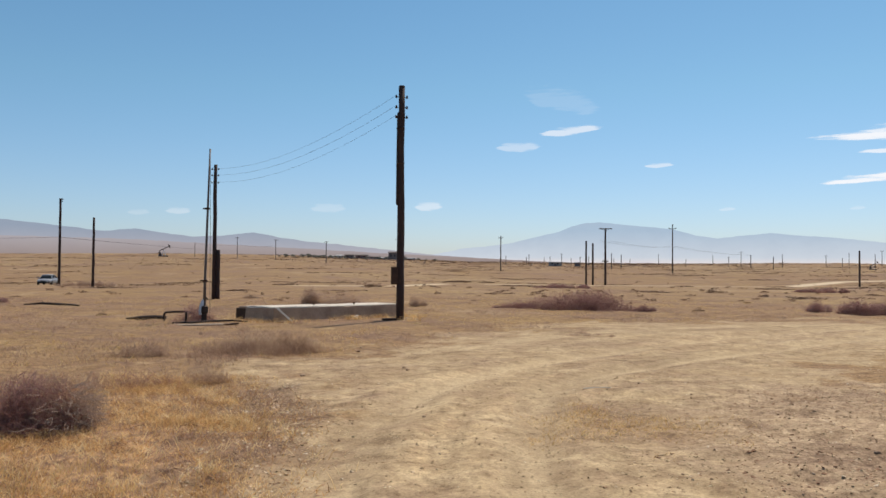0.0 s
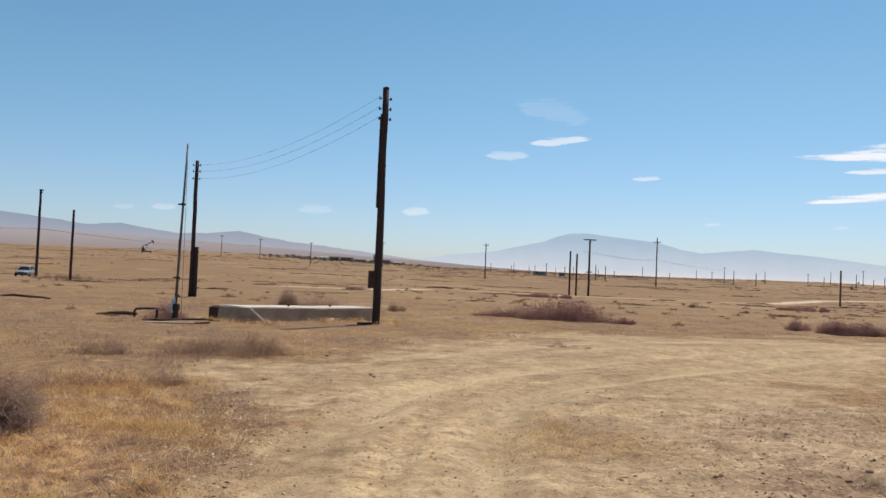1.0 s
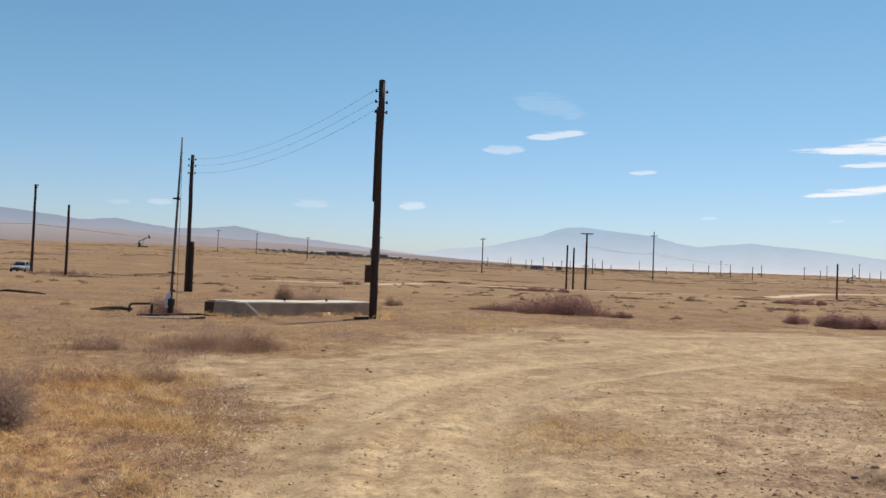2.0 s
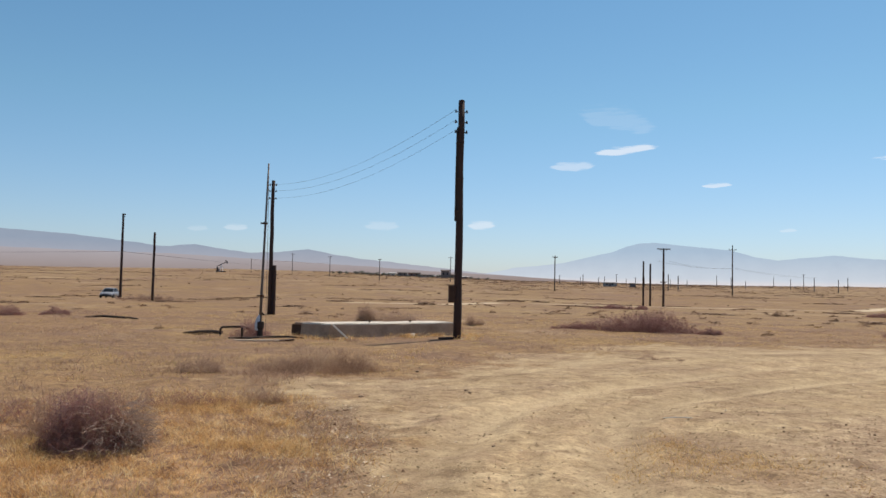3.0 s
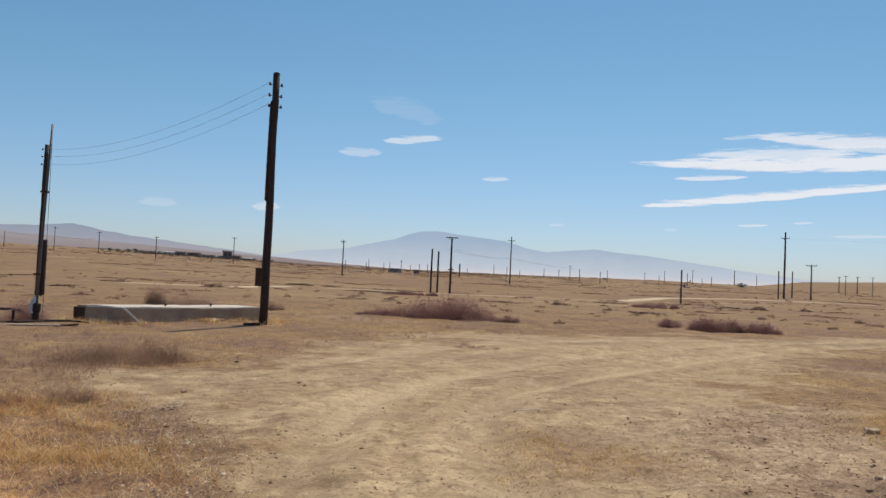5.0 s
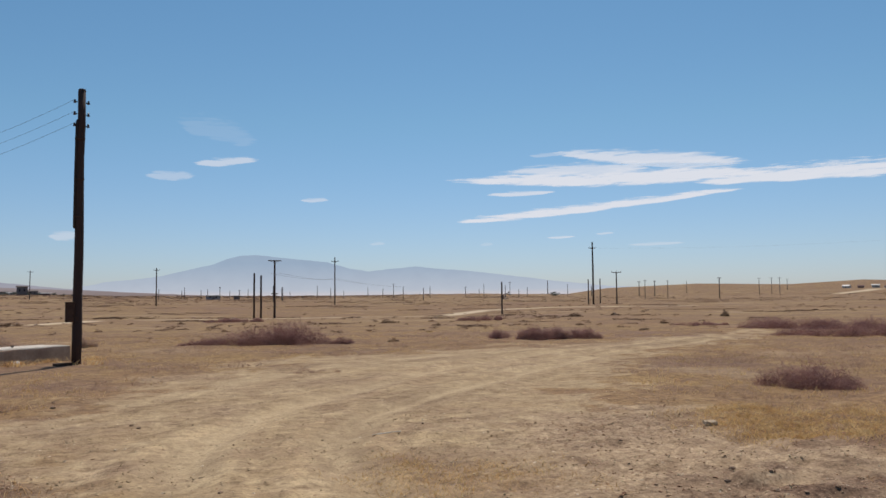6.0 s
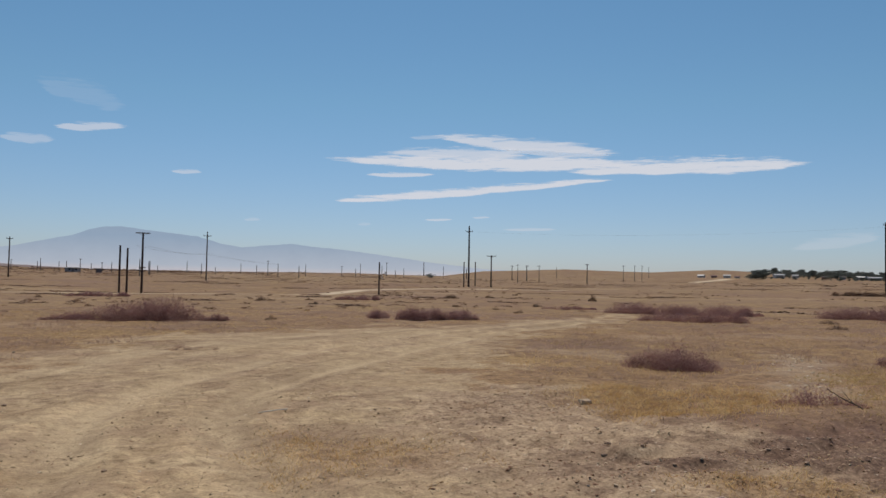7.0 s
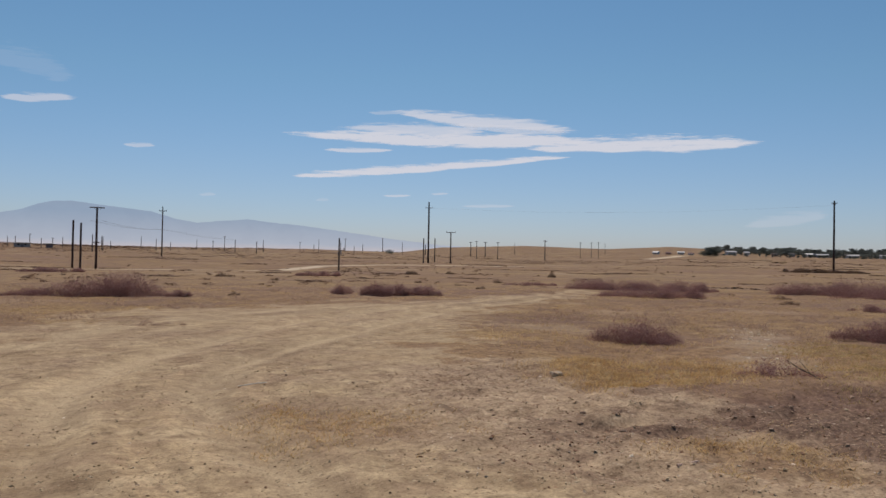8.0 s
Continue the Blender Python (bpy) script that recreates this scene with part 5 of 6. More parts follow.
def car(x, y, rz):
    ob = empty("car", x, y, height(x, y), "silver parked sedan on the dry plain", "car", rz=rz)
    ob.scale = (1, 1, .93)
    rings = []
    for px, w, zb, zt in ((-2.22, .66, .42, .70), (-2.14, .80, .30, .86), (-1.75, .86, .24, .93), (-.9, .88, .22, .92), (.2, .88, .22, .91), (.95, .87, .22, .90), (1.5, .85, .24, .82), (1.95, .78, .28, .70), (2.16, .62, .38, .58)):
        half = [(.0, zb), (.86, zb), (1.0, zb + .12), (1.0, zt - .20), (.95, zt - .07), (.82, zt - .01), (.0, zt + .02)]
        rings.append([(px, w * u, z) for u, z in half] + [(px, -w * u, z) for u, z in half[-2:0:-1]])
    part("body", loft(bmesh.new(), rings), SILVER, ob, smooth=True)
    rings = []
    for px, wb, wt, zt in ((-1.72, .70, .66, .96), (-1.1, .76, .62, 1.33), (-.7, .78, .60, 1.40), (.1, .78, .60, 1.40), (.45, .77, .61, 1.30), (1.12, .70, .66, .94)):
        rings.append([(px, -wb, .86), (px, -wt, zt - .03), (px, -wt * .8, zt), (px, wt * .8, zt), (px, wt, zt - .03), (px, wb, .86)])
    part("window_glass", loft(bmesh.new(), rings), GLASS, ob, "dark tinted car windows", True)
    rings = []
    for px, w, z in ((-1.12, .56, 1.345), (-.75, .61, 1.415), (-.3, .63, 1.435), (.12, .61, 1.42), (.40, .57, 1.345)):
        rings.append([(px, -w, z - .05), (px, -w * .96, z), (px, 0, z + .025), (px, w * .96, z), (px, w, z - .05), (px, 0, z - .03)])
    part("roof", loft(bmesh.new(), rings), SILVER, ob, smooth=True)
    for sy in (-1, 1):
        for pts in ([(.38, .58, 1.35), (1.08, .71, .92)], [(-1.1, .58, 1.34), (-1.70, .70, .95)], [(-.32, .625, 1.39), (-.36, .785, .90)]):
            bm = bmesh.new()
            tube(bm, [(px, sy * py, pz) for px, py, pz in pts], [.035, .05], 6)
            part("pillar", bm, SILVER, ob)
        bm = bmesh.new()
        box(bm, (.10, .18, .12), Matrix.Translation((.85, sy * .93, .98)), .03)
        part("side_mirror", bm, SILVER, ob)
        for px in (-1.35, 1.35):
            py = sy * .78
            bm = bmesh.new()
            tube(bm, [(px, py - .1, .31), (px, py - .08, .31), (px, py + .08, .31), (px, py + .1, .31)], [.27, .31, .31, .27], 16)
            wheel = part("wheel", bm, RUBBER, ob)
            bm = bmesh.new()
            tube(bm, [(px, py - .11, .31), (px, py + .11, .31)], [.18, .18], 10)
            part("rim", bm, GREYSTEEL, wheel)
        for sx, mat, nm in ((2.03, LAMPGLASS, "headlight"), (-2.15, BRICKRED, "tail_light")):
            bm = bmesh.new()
            box(bm, (.14, .32, .12), Matrix.Translation((sx, sy * .56, .64 if sx > 0 else .72)), .03)
            part(nm, bm, mat, ob)
    for nm, sx, w, z, h in (("bumper", -2.17, 1.36, .40, .20), ("bumper", 2.09, 1.40, .36, .24), ("grille", 2.10, .66, .56, .13)):
        bm = bmesh.new()
        box(bm, (.14, w, h), Matrix.Translation((sx, 0, z)), .04)
        part(nm, bm, RUBBER, ob)


car(-44.4, 104.6, -81)


def pump_jack(x, y, s, rz):
    ob = empty("pump_jack", x, y, height(x, y), "dark steel oil pump jack on the plain", "pump jack", rz=rz)
    for nm, pts, r in (("base_skid", [(-2.6, 0, .3), (2.2, 0, .3)], .35), ("walking_beam", [(-2.2, 0, 2.7), (2.3, 0, 5.0)], .22), ("gearbox", [(-2.2, 0, .5), (-1.2, 0, 1.5)], .55), ("counterweight", [(-2.4, .3, 1.4), (-1.6, .3, 2.2)], .5)):
        bm = bmesh.new()
        tube(bm, [tuple(v * s for v in p) for p in pts], [r * s] * 2, 6)
        part(nm, bm, GREYSTEEL, ob)
    for sy in (-.6, .6):
        for sx in (-.8, .8):
            bm = bmesh.new()
            tube(bm, [(sx * s, sy * s, .3 * s), (0, 0, 4.0 * s)], [.13 * s, .1 * s], 5)
            part("post_leg", bm, PAINT, ob, "pale grey post leg")
        bm = bmesh.new()
        tube(bm, [(-1.7 * s, sy * s, 1.4 * s), (-2.1 * s, sy * .6 * s, 2.75 * s)], [.09 * s] * 2, 5)
        part("pitman_arm", bm, PIPE, ob)
    bm = bmesh.new()
    tube(bm, [(1.9 * s, 0, 5.9 * s), (2.5 * s, 0, 5.5 * s), (2.8 * s, 0, 4.9 * s), (2.8 * s, 0, 4.2 * s)], [.2 * s, .34 * s, .34 * s, .2 * s], 6)
    part("horse_head", bm, PIPE, ob)


pump_jack(-105.5, 376.5, .95, 8)
pump_jack(140.9, 221.9, .42, -30)


def house(x, y, w, d, h, roof_h, wall_mat, roof_mat, label, rz=0.0, windows=2, name="house"):
    ob = empty(name, x, y, height(x, y), label, name.replace("_", " "), "distant buildings", rz)
    bm = bmesh.new()
    box(bm, (w, d, h + 1), Matrix.Translation((0, 0, h / 2 - .5)), .03)
    part("wall", bm, wall_mat, ob)
    bm = bmesh.new()
    e, ed, t = w / 2 + .4, d / 2 + .4, .18
    v = [bm.verts.new(p) for p in ((-e, -ed, h), (e, -ed, h), (e, ed, h), (-e, ed, h), (-e, 0, h + roof_h), (e, 0, h + roof_h), (-e, -ed, h - t), (e, -ed, h - t), (e, ed, h - t), (-e, ed, h - t))]
    for f in ((0, 1, 5, 4), (2, 3, 4, 5), (0, 4, 3), (1, 2, 5), (6, 7, 1, 0), (8, 9, 3, 2), (7, 8, 2, 1), (9, 6, 0, 3), (6, 9, 8, 7)):
        bm.faces.new([v[i] for i in f])
    bmesh.ops.recalc_face_normals(bm, faces=bm.faces)
    part("roof", bm, roof_mat, ob)
    for k in range(windows):
        px = ((k + .5) / windows - .5) * w * .85
        bm = bmesh.new()
        box(bm, (w * .12, .12, h * .32), Matrix.Translation((px, -d / 2, h * .58)), .02)
        part("window", bm, GLASS, ob, "dark window")
    bm = bmesh.new()
    box(bm, (w * .08 + .5, .14, h * .68), Matrix.Translation((w * .02, -d / 2, h * .34)), .02)
    part("door", bm, DARKSIDING, ob)
    return ob


def facing(x, y):
    return -math.degrees(math.atan2(x, y))


for x, y, w, d, h, rh, wm, rm, lab in [
    (-29.5, 462, 3.5, 3, 2.2, .6, STUCCO, TIN, "small white shed on the far rise"), (-24, 470, 5.5, 4, 2.8, .8, DARKSIDING, ROOFING, "low dark board house on the far rise"),
    (-17.5, 485, 7.5, 5, 2.8, .8, BRICKRED, ROOFING, "low faded red house on the far rise"), (-9.5, 480, 8.5, 5, 1.9, .5, SIDING, ROOFING, "long low grey shed on the far rise"),
    (1.5, 478, 5.2, 5, 4.4, 1.0, DARKSIDING, ROOFING, "tall dark two-storey house on the far rise"), (6.5, 480, 5.0, 4, 2.6, .9, DARKSIDING, ROOFING, "dark lean-to beside a tall house"), (-34, 468, 4.0, 3, 1.6, .4, STUCCO, TIN, "small pale shed on the far rise"), (-3.5, 476, 4.0, 3, 1.5, .4, STUCCO, TIN, "small pale shed on the far rise"), (12.5, 474, 5.0, 3, 1.5, .4, BRICKRED, TIN, "low faded red shed on the far rise"),
    (70.9, 337, 5.6, 4, 2.4, .25, SIDING, TIN, "low grey flat-roofed shed on the plain"), (82.2, 344, 2.2, 3, 2.4, .25, DARKSIDING, TIN, "small dark shed on the plain"),
]:
    house(x, y, w, d, h * (.72 if h < 3 else .95), rh * .7, wm, rm, lab, facing(x, y), 2 if w > 4 else 1, "shed" if "shed" in lab else "house")
for k, (x, y, w, h, wm, rm) in enumerate([(838, 583, 8, 2.2, STUCCO, TIN), (839, 566, 6, 1.8, BRICKRED, BRICKRED), (854, 558, 8, 2.4, STUCCO, TIN), (854, 544, 6, 1.5, STUCCO, BRICKRED),
                                          (925, 532, 20, 5.2, STUCCO, TIN), (940, 519, 9, 5.0, STUCCO, TIN), (1000, 490, 14, 4, SIDING, ROOFING), (1013, 474, 16, 4.6, STUCCO, TIN), (1062, 480, 20, 4.2, SIDING, TIN),
                                          (1100, 462, 14, 4.4, STUCCO, ROOFING), (1134, 470, 22, 4.2, STUCCO, TIN), (905, 545, 10, 3.6, SIDING, ROOFING), (975, 500, 12, 3.4, BRICKRED, ROOFING), (1125, 425, 18, 4.5, STUCCO, TIN), (1110, 385, 18, 4.5, SIDING, TIN)]):
    if k > 3:
        x, y = x * 1052 / math.hypot(x, y), y * 1052 / math.hypot(x, y)
        w, h = w * (.5 + .12 * (k % 3)), h * .68
    house(x, y, w, w * .5, h, 1.4, wm, rm, ("white stucco" if wm is STUCCO else "red-brown" if wm is BRICKRED else "grey") + " house at the edge of a distant tree belt", facing(x, y) + (k * 37) % 50 - 25, 1 + k % 3)


def tree_mesh(seed, h, w):
    """Trunk with limbs, and a crown of leaf clumps with gaps."""
    rng = np.random.default_rng(seed)
    bm = bmesh.new()
    tube(bm, [(0, 0, -.3), (.1, 0, h * .25), (.0, .1, h * .5), (.1, 0, h * .8)], [h * .03, h * .024, h * .016, h * .005], 6)
    tips = []
    for k in range(6):
        a, z = rng.uniform(0, 6.28), h * rng.uniform(.08, .45)
        tip = (math.cos(a) * w * .36, math.sin(a) * w * .36, z + h * rng.uniform(.12, .3))
        tube(bm, [(0, 0, z), (tip[0] * .5, tip[1] * .5, z + h * .08), tip], [h * .012, h * .008, h * .003], 4)
        tips.append(tip)
    trunk = bpy.data.meshes.new("trunk")
    bm.to_mesh(trunk)
    bm.free()
    trunk.materials.append(BARK)
    centres = [np.array(t) for t in tips] + [np.array((rng.uniform(-.2, .2) * w, rng.uniform(-.2, .2) * w, h * rng.uniform(.14, .82))) for _ in range(14)]
    verts, faces = [], []
    for c in centres:
        for _ in range(70):
            d = rng.normal(size=3)
            d /= np.linalg.norm(d)
            p = c + d * np.array((w * .2, w * .2, h * .13)) * rng.uniform(.5, 1.05)
            q = rng.normal(size=(4, 3)) * h * .03
            b = len(verts)
            verts += [tuple(p + v) for v in q]
            faces += [(b, b + 1, b + 2), (b, b + 2, b + 3)]
    crown = bpy.data.meshes.new("crown")
    crown.from_pydata(verts, [], faces)
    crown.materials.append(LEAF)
    return trunk, crown


TREES = []
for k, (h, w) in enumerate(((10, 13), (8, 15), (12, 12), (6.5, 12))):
    ob = empty("tree", 0, 0, 0, "dark green tree in a distant tree belt, leaves paled for haze", "tree", "tree belt")
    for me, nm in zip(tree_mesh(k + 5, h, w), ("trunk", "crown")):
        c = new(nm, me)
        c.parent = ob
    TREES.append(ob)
rng = random.Random(12)
spots = [(849, 517, 0, 1.25), (853, 510, 2, 1.0), (845, 521, 0, 0.9), (222.9, 305.9, 3, 0.38)]
HOUSE_TREES = [(-41, 428, 3, 0.32), (-47, 428, 1, 0.26), (-36, 432, 1, 0.24), (-33, 440, 3, 0.3), (-52, 428, 3, 0.28), (-56, 430, 1, 0.22), (-44, 430, 1, 0.3), (-38, 429, 3, 0.26), (-30, 436, 1, 0.2), (-60, 432, 3, 0.2), (-13, 500, 1, 0.24), (10, 485, 3, 0.28),
               (14, 490, 1, 0.22), (-26.5, 458, 1, 0.2), (-20.5, 460, 3, 0.22), (-14, 462, 1, 0.2), (-6.5, 468, 3, 0.24), (-2, 470, 1, 0.24), (4.6, 472, 3, 0.26), (9, 470, 1, 0.18), (17, 480, 1, 0.2), (22, 486, 3, 0.2), (28, 492, 1, 0.18)]
spots += HOUSE_TREES
for k in range(340):
    u = rng.random() ** .85
    a = 58.8 + u * 13
    d = rng.uniform(1060, 1230) + 20 * u if k % 5 else rng.uniform(1005, 1045)
    spots.append((d * math.sin(radians(a)), d * math.cos(radians(a)), rng.randrange(4), rng.uniform(.5, .95) * (.85 + .35 * u) * (1 if k % 5 else .5)))
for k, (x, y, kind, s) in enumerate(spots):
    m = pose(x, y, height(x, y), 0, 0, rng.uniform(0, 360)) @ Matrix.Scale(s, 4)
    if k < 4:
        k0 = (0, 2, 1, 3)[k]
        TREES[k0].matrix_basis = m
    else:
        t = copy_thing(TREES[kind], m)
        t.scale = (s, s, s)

# ---- stuff: scrub on the plain, grass, pebbles ----
def stuff(name, verts, faces, material, label, category):
    return tagged(mesh_object(name, verts, faces, material), label, category, kind="stuff")


def blades(x, y, tall, width, seed, lean=.5):
    """Grass blades at these places: bent, tapered strips."""
    rng = np.random.default_rng(seed)
    n = len(x)
    z = relief(x, y)
    p = np.stack([x, y, z - .01], -1)
    a = rng.uniform(0, 2 * np.pi, n)
    side = np.stack([np.cos(a), np.sin(a), 0 * a], -1)
    fall = rng.normal(size=(n, 3)) * lean * np.array([1, 1, 0])
    h = (tall * rng.uniform(.5, 1.3, n))[:, None]
    w = (width * rng.uniform(.7, 1.3, n))[:, None]
    up = np.array([0, 0, 1.0])
    m = p + h * (up * .6 + fall * .3)
    e = p + h * (up * .92 + fall * .9)
    v = np.stack([p - side * w * .5, p + side * w * .5, m + side * w * .38, m - side * w * .38, e], 1).reshape(-1, 3)
    f = [q for b in (np.arange(n) * 5).tolist() for q in ((b, b + 1, b + 2, b + 3), (b + 3, b + 2, b + 4))]
    return v.tolist(), f


def tufts(count, sampler, keep, seed, per=7, scatter=.05):
    rng = np.random.default_rng(seed)
    x, y = sampler(rng, count)
    ok = rng.random(count) < keep(x, y)
    x, y = x[ok], y[ok]
    x = np.repeat(x, per) + rng.normal(size=len(x) * per) * scatter
    y = np.repeat(y, per) + rng.normal(size=len(y) * per) * scatter
    return x, y


def region(x0, x1, y0, y1):
    return lambda rng, n: (rng.uniform(x0, x1, n), rng.uniform(y0, y1, n))


def fan(r0, r1, a0=-40, a1=75, power=1.0):
    def pick(rng, n):
        r, a = r0 + (r1 - r0) * rng.random(n) ** power, np.radians(rng.uniform(a0, a1, n))
        return -1 + r * np.sin(a), r * np.cos(a)
    return pick


x, y = tufts(26000, region(-8.5, -.8, 3, 14.5), lambda x, y: step(-1.3, 1.0, inside(x, y, GOLD) + .9 * rough(x, y, 1.8, 8)) * (.15 + .85 * step(-.25, .3, rough(x, y, 1.1, 9))) * .85, 1, 8, .14)
stuff("dry_grass", *blades(x, y, .095, .0055, 1, 1.8), DRYGRASS, "golden orange dry grass beside the track", "grass")
for k, (poly, mat, tall) in enumerate(((PATCH_B, PALESTRAW, .055), (PATCH_C, PALESTRAW, .055))):
    x, y = tufts(6000, region(1, 7, 3, 10), lambda x, y: step(-.4, .7, inside(x, y, poly) + .9 * rough(x, y, .8, 3)) * .8, 50 + k, 7, .07)
    stuff("dry_grass", *blades(x, y, tall, .006, 50 + k, 1.7), mat, "thin straw grass on bare dirt", "grass")
x, y = tufts(10500, region(5, 12, 5.5, 11), lambda x, y: step(-.6, .6, inside(x, y, PATCH) + .7 * rough(x, y, .8, 3)) * (.25 + .6 * step(-.4, .4, rough(x, y, .55, 12))), 2, 6, .10)
stuff("dry_grass", *blades(x, y, .075, .0075, 2, 1.7), PALESTRAW, "yellow dry grass patch on bare gravel", "grass")
x, y = tufts(26000, fan(7, 42, power=.9), lambda x, y: step(.3, -.6, inside(x, y, YARD)) * step(-.5, .5, rough(x, y, 3.0, 2)) * .9 * step(.3, 1.0, along(x, y, CLEAR_STRIP)), 3, 5, .07)
stuff("short_grass", *blades(x, y, .032, .010, 3, 2.2), STRAW, "short straw-coloured dry grass over the plain", "grass")
x, y = tufts(1500, fan(4, 16), lambda x, y: step(.2, .8, inside(x, y, YARD)) * step(.2, .7, rough(x, y, 1.5, 4)) * step(.5, 1.0, np.minimum(along(x, y, RUTS[0]), along(x, y, RUTS[1]))) * .8, 4, 5, .04)
stuff("short_grass", *blades(x, y, .025, .006, 4, 1.6), STRAW, "sparse dry stubble on the dirt yard", "grass")


def clumps(x, y, w, h, seed, per=16):
    """Low shrubs as spiky clumps."""
    rng = np.random.default_rng(seed)
    n = len(x)
    c = np.stack([x, y, relief(x, y)], -1)
    d = rng.normal(size=(n, per, 3))
    d[..., 2] = np.abs(d[..., 2])
    d /= np.linalg.norm(d, axis=2, keepdims=True)
    size = np.stack([w, w, h], -1)[:, None]
    p = c[:, None] + d * size * rng.uniform(.3, 1, (n, per, 1)) * .5
    q = p[:, :, None] + rng.normal(size=(n, per, 3, 3)) * size[:, :, None] * (.16 if per < 20 else .10)
    v = q.reshape(-1, 3)
    return v.tolist(), (np.arange(len(v)).reshape(-1, 3)).tolist()


def scatter(count, r0, r1, keep, seed, power):
    rng = np.random.default_rng(seed)
    x, y = fan(r0, r1, -45, 80, power)(rng, count)
    ok = rng.random(count) < keep(x, y)
    return x[ok], y[ok], rng


x, y, rng_n = scatter(7000, 40, 420, lambda x, y: step(-.2, .9, rough(x, y, 40, 1) + .6 * rough(x, y, 11, 2)), 5, 1.1)
d = np.hypot(x, y)
stuff("scrub", *clumps(x, y, rng_n.uniform(.25, .8, len(x)) * (1 + d / 250), rng_n.uniform(.10, .34, len(x)) * (1 + d / 500), 5, 34), SCRUB, "scattered dark low scrub across the plain", "scrub")
x, y, rng_n = scatter(5200, 260, 1100, lambda x, y: step(-.2, .7, rough(x, y, 160, 3)), 6, .9)
stuff("scrub", *clumps(x, y, rng_n.uniform(2, 7, len(x)), rng_n.uniform(.4, 1.0, len(x)), 6, 10), DARKSCRUB, "far dark scrub on the rise", "scrub")


x, y, rng_n = scatter(9000, 400, 620, lambda x, y: step(-9, -6, np.degrees(np.arctan2(x, y))) * step(30, 22, np.degrees(np.arctan2(x, y))) * (.2 + .8 * step(-.2, .4, rough(x, y, 60, 7))), 12, 1.0)
stuff("scrub", *clumps(x, y, rng_n.uniform(1.5, 5, len(x)), rng_n.uniform(.4, 1.2, len(x)), 12, 10), DARKSCRUB, "dark scrub belt on the far rise", "scrub")


# a darker, browner belt below the skyline, past the far sheds
x, y, rng_n = scatter(9000, 230, 560, lambda x, y: step(-1, 5, np.degrees(np.arctan2(x, y))) * step(24, 17, np.degrees(np.arctan2(x, y))) * (.15 + .85 * step(-.25, .35, rough(x, y, 50, 9))), 16, 1.0)
stuff("scrub", *clumps(x, y, rng_n.uniform(.8, 3.2, len(x)), rng_n.uniform(.2, .6, len(x)), 16, 10), SCRUB, "brown scrub round the far sheds", "scrub")


def belts(count, r0, r1, seed):
    """Long low strips of brush that lie across the plain."""
    rng = np.random.default_rng(seed)
    x, y = fan(r0, r1, -45, 80, 1.0)(rng, count)
    d = np.hypot(x, y)
    many = rng.integers(10, 46, count)
    wide = np.repeat(rng.uniform(.012, .05, count) * d, many)
    x, y, d = np.repeat(x, many), np.repeat(y, many), np.repeat(d, many)
    u, v, turn = rng.normal(size=len(x)) * wide * .5, rng.normal(size=len(x)) * .006 * d, np.repeat(rng.normal(size=count) * .3, many)
    a = np.arctan2(x, y) + turn
    return x + u * np.cos(a) + v * np.sin(a), y - u * np.sin(a) + v * np.cos(a), d, rng


x, y, d, rng_n = belts(230, 55, 430, 14)
stuff("scrub", *clumps(x, y, rng_n.uniform(.4, 1.1, len(x)) * (1 + d / 220), rng_n.uniform(.08, .26, len(x)) * (1 + d / 420), 14, 24), DARKSCRUB, "long low strips of brown scrub across the plain", "scrub")


def pebbles(count, seed, sampler, keep, lo, hi, tall=1.0):
    rng = np.random.default_rng(seed)
    x, y = sampler(rng, count)
    ok = rng.random(count) < keep(x, y)
    x, y = x[ok], y[ok]
    n = len(x)
    s = (lo * (hi / lo) ** (rng.random(n) ** 2.2))[:, None, None]
    octa = np.array([(1, 0, 0), (0, 1, 0), (-1, 0, 0), (0, -1, 0), (0, 0, .42), (0, 0, -.5)], float)
    v = octa[None] * rng.uniform(.6, 1.3, (n, 6, 3)) * s * .5 * np.array([1, 1, tall]) + rng.normal(size=(n, 6, 3)) * s * .08
    v[:, 4, :2] += rng.uniform(-.3, .3, (n, 2)) * s[:, 0]
    v = v + np.stack([x, y, relief(x, y)], -1)[:, None]
    base = (np.arange(n) * 6).tolist()
    f = [(b + i, b + j, b + k) for b in base for i, j, k in ((0, 1, 4), (1, 2, 4), (2, 3, 4), (3, 0, 4), (1, 0, 5), (2, 1, 5), (3, 2, 5), (0, 3, 5))]
    return v.reshape(-1, 3).tolist(), f


GRIT = island("mixed_pebbles", [(0.1, (0.26, 0.145, 0.085)), (0.4, (0.42, 0.27, 0.16)), (0.65, (0.54, 0.40, 0.26)), (0.9, (0.80, 0.68, 0.52))])
stuff("pebbles", *pebbles(64000, 7, fan(3.5, 26, -30, 75, .8), lambda x, y: step(-.3, .4, inside(x, y, YARD)) * (.25 + .75 * step(-.6, .6, inside(x, y, GRAVEL) + .5 * rough(x, y, 2, 1))) *
      (1 - .8 * np.exp(-(np.minimum(along(x, y, RUTS[0]), along(x, y, RUTS[1])) / .35) ** 2)), .009, .048), GRIT, "loose brown pebbles and clods on the dirt yard", "pebbles")
CLODS = island("dark_clods", [(0.1, (0.19, 0.10, 0.06)), (0.5, (0.31, 0.185, 0.115)), (0.8, (0.43, 0.29, 0.185)), (0.97, (0.72, 0.60, 0.47))])
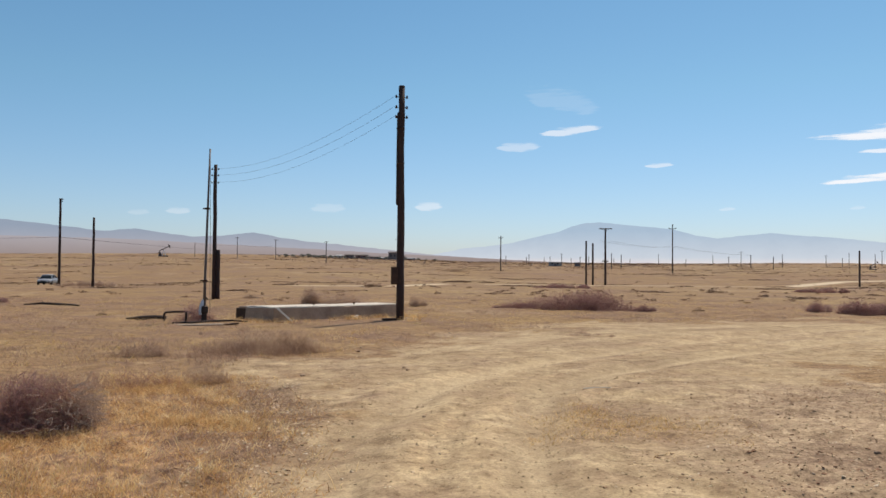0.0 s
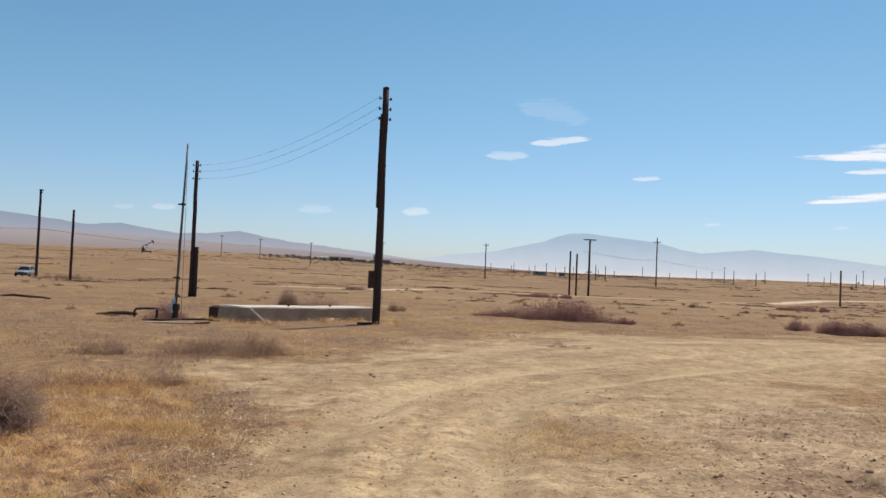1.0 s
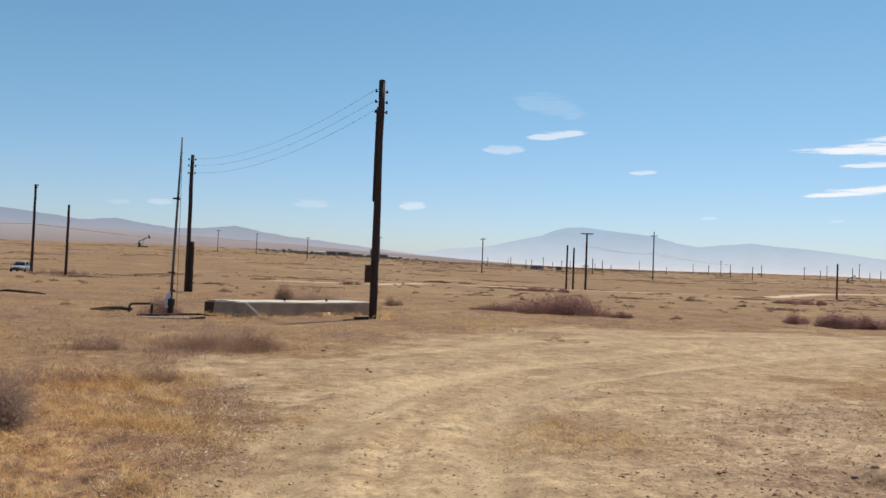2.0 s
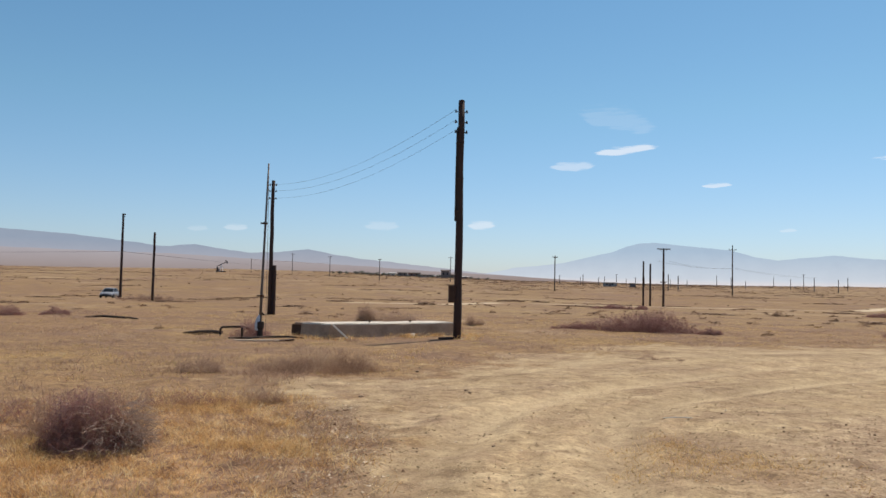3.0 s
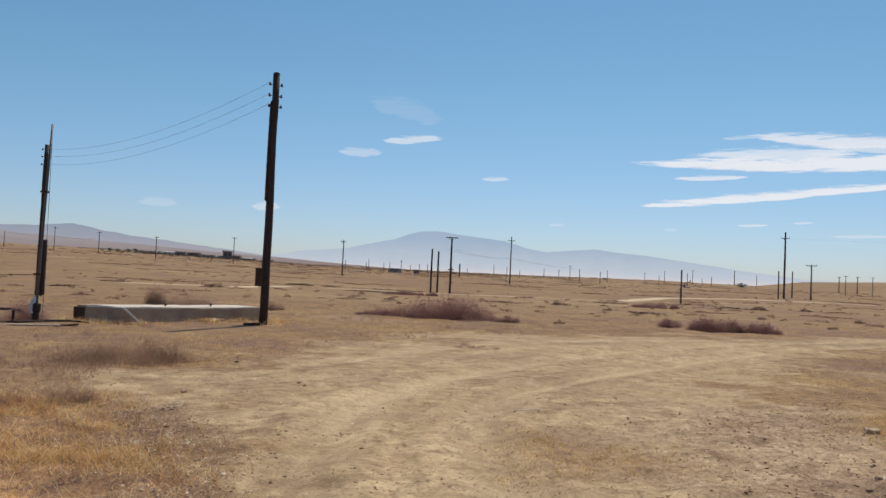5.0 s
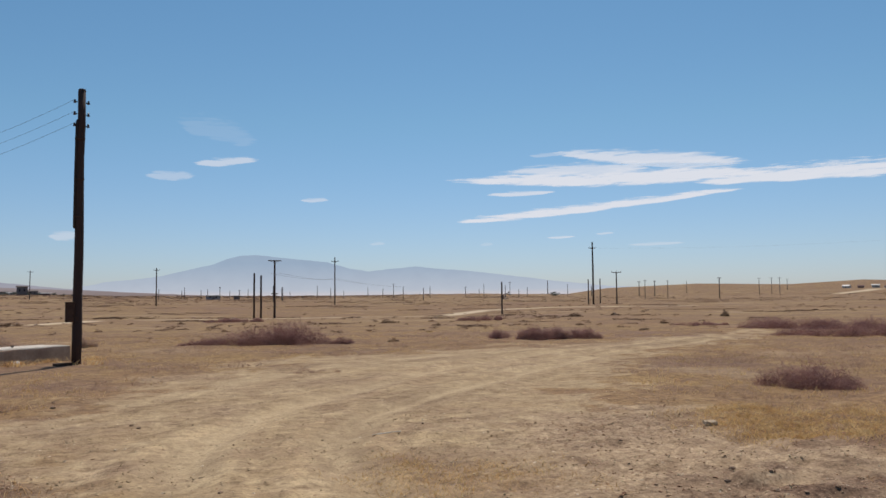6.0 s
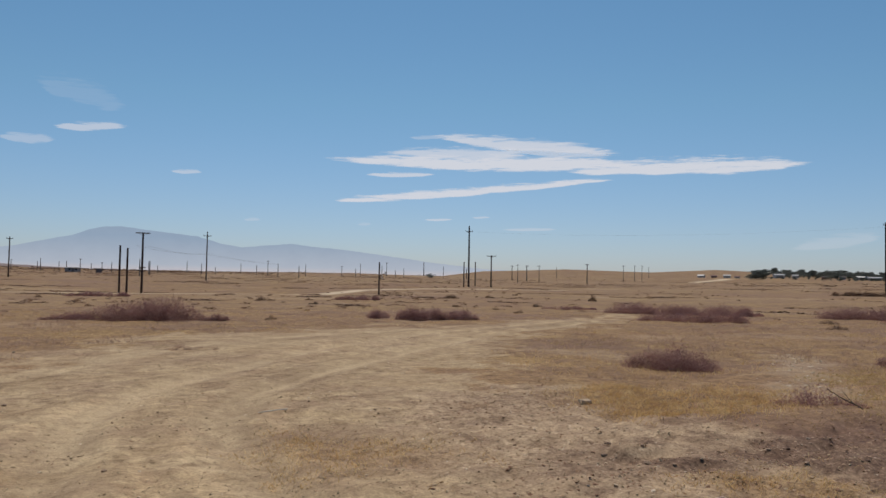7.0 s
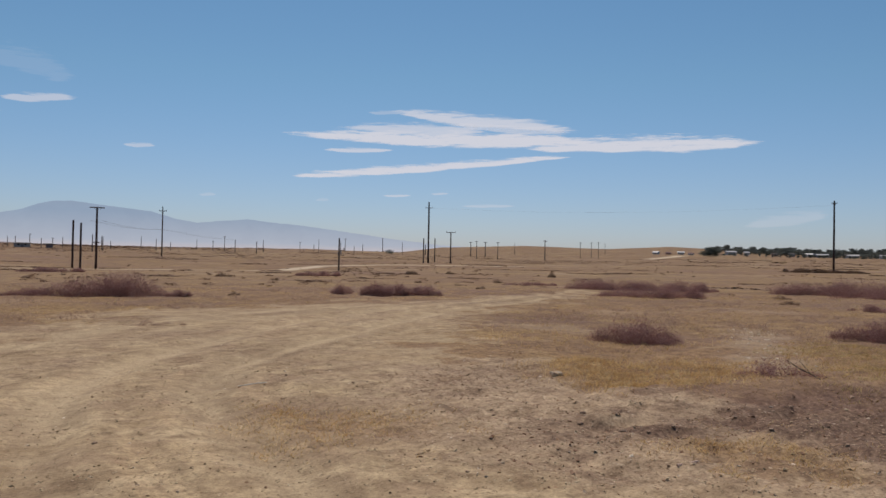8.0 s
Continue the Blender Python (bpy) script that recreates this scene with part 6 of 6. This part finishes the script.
stuff("clods", *pebbles(36000, 9, region(-3.5, 11, 1.5, 12.5), lambda x, y: np.max([step(-.4, .5, inside(x, y, p) + .8 * rough(x, y, 1.1, 5)) for p in SOIL], axis=0) * .45, .014, .062), CLODS,
      "dark earth clods and broken stones on the gravel", "clods")
PATCH_D = [(16.5, 9.4), (15.0, 6.4), (10.5, 4.5), (9.2, 5.1), (12.0, 7.0), (14.5, 9.2)]
x, y = tufts(7000, region(8, 18, 4, 11), lambda x, y: step(-.7, .8, inside(x, y, PATCH_D) + 1.0 * rough(x, y, 1.4, 3)) * .7, 61, 7, .10)
stuff("dry_grass", *blades(x, y, .06, .008, 61, 1.5), GREENSTRAW, "yellow-green dry grass beside bare soil", "grass")
# grass that grows along the footing and at the pole foot
x, y = tufts(3000, region(-6, 1.5, 24, 32), lambda x, y: step(1.1, .1, along(x, y, [(-5.0, 25.8), (-4.2, 25.1), (0.1, 28.2)])) * step(-.3, .4, rough(x, y, 1.5, 6)) * step(.3, 1.0, along(x, y, CLEAR_STRIP)) + .5 * step(.6, .2, np.hypot(x - .25, y - 26.1)), 8, 8, .08)
ok = inside(x, y, [(-6.2, 26.9), (-5.2, 26.0), (-4.15, 25.35), (0.1, 28.4), (-0.7, 29.8), (-4.9, 27.6)]) < -.02
stuff("dry_grass", *blades(x[ok], y[ok], .17, .012, 8, 1.3), DRYGRASS, "pale dry grass along the concrete footing", "grass")
stuff("clods", *pebbles(16000, 62, region(-3.2, -.8, 3.0, 11.2), lambda x, y: step(-.5, .4, inside(x, y, SOIL[1]) + .5 * rough(x, y, .9, 5)), .012, .055), GRIT, "crumbled earth and pebbles between grass and track", "clods")
# low dead weeds among the near grass
x, y = tufts(1500, region(-8, -1.4, 6, 17), lambda x, y: step(-.1, .6, rough(x, y, 2.2, 13)) * step(.3, -.3, inside(x, y, YARD)) * .8, 11, 9, .10)
stuff("dead_weeds", *blades(x, y, .12, .008, 11, 1.2), TANTWIG, "dead brown weeds among dry grass", "weeds")

# knee-low tufts that mottle the plain, pale straw and pinkish brown by patches
for k, (mat, lo, hi, tall, name, lab) in enumerate(((PINKWEED, -.05, .5, .11, "dead_weeds", "low pinkish-brown dead weeds over the plain"), (PALESTRAW, .05, -.5, .10, "dry_grass", "pale straw tufts over the plain"), (GREENSTRAW, .3, .7, .08, "dry_grass", "yellow-green dry grass tufts over the plain"))):
    x, y = tufts((15000, 6500, 7000)[k], fan(8, 48, power=.8), lambda x, y: step(.2, -.5, inside(x, y, YARD)) * step(lo, hi, rough(x, y, 4.0, 21) + .6 * rough(x, y, 1.2, 22 + k)) * .8 * step(.5, 1.4, along(x, y, CLEAR_STRIP)), 30 + k, 13, .13)
    stuff(name, *blades(x, y, tall, .0085, 30 + k, 1.2), mat, lab, "grass" if k else "weeds")
x, y = tufts(4200, region(-8, -1.6, 3, 14), lambda x, y: step(-.6, 1.0, inside(x, y, GOLD) + .9 * rough(x, y, 1.8, 8)) * step(.0, .5, rough(x, y, 1.3, 24)), 40, 12, .07)
stuff("dry_grass", *blades(x, y, .13, .005, 40, .9), PALESTRAW, "pale straw seed stalks in golden grass", "grass")
PALEGRIT = island("pale_stones", [(0.1, (0.40, 0.31, 0.22)), (0.5, (0.56, 0.46, 0.34)), (0.95, (0.74, 0.65, 0.52))])
stuff("pebbles", *pebbles(2600, 41, region(9.5, 19, 6.5, 12.5), lambda x, y: step(1.0, .0, along(x, y, [(10.4, 7.3), (12.8, 8.7), (15.0, 10.0), (17.5, 11.5)]) + .6 * rough(x, y, 1.2, 5)) * .6, .03, .14, .6), PALEGRIT, "streak of pale loose stones in dry grass", "pebbles")
x, y = tufts(3600, region(-8.5, -1.2, 3, 14.5), lambda x, y: step(-1.3, 1.0, inside(x, y, GOLD) + .9 * rough(x, y, 1.8, 8)) * step(.15, -.3, rough(x, y, 1.1, 9)) * .9, 42, 9, .10)
stuff("dead_weeds", *blades(x, y, .075, .006, 42, 1.5), PINKWEED, "purple-brown dead weeds among golden grass", "weeds")
DIRTCLOD = island("dry_dirt_crumbs", [(0.1, (0.26, 0.175, 0.105)), (0.4, (0.40, 0.295, 0.175)), (0.8, (0.52, 0.405, 0.25)), (0.97, (0.66, 0.55, 0.38))])
stuff("dirt_crumbs", *pebbles(80000, 43, fan(3.4, 24, -32, 62, .85), lambda x, y: step(-.8, .3, inside(x, y, YARD) + .8 * rough(x, y, 1.5, 15)) * (.2 + .8 * step(-.4, .4, rough(x, y, 1.7, 16))), .012, .042, .95), DIRTCLOD, "crumbled dry earth over the dirt yard", "dirt")
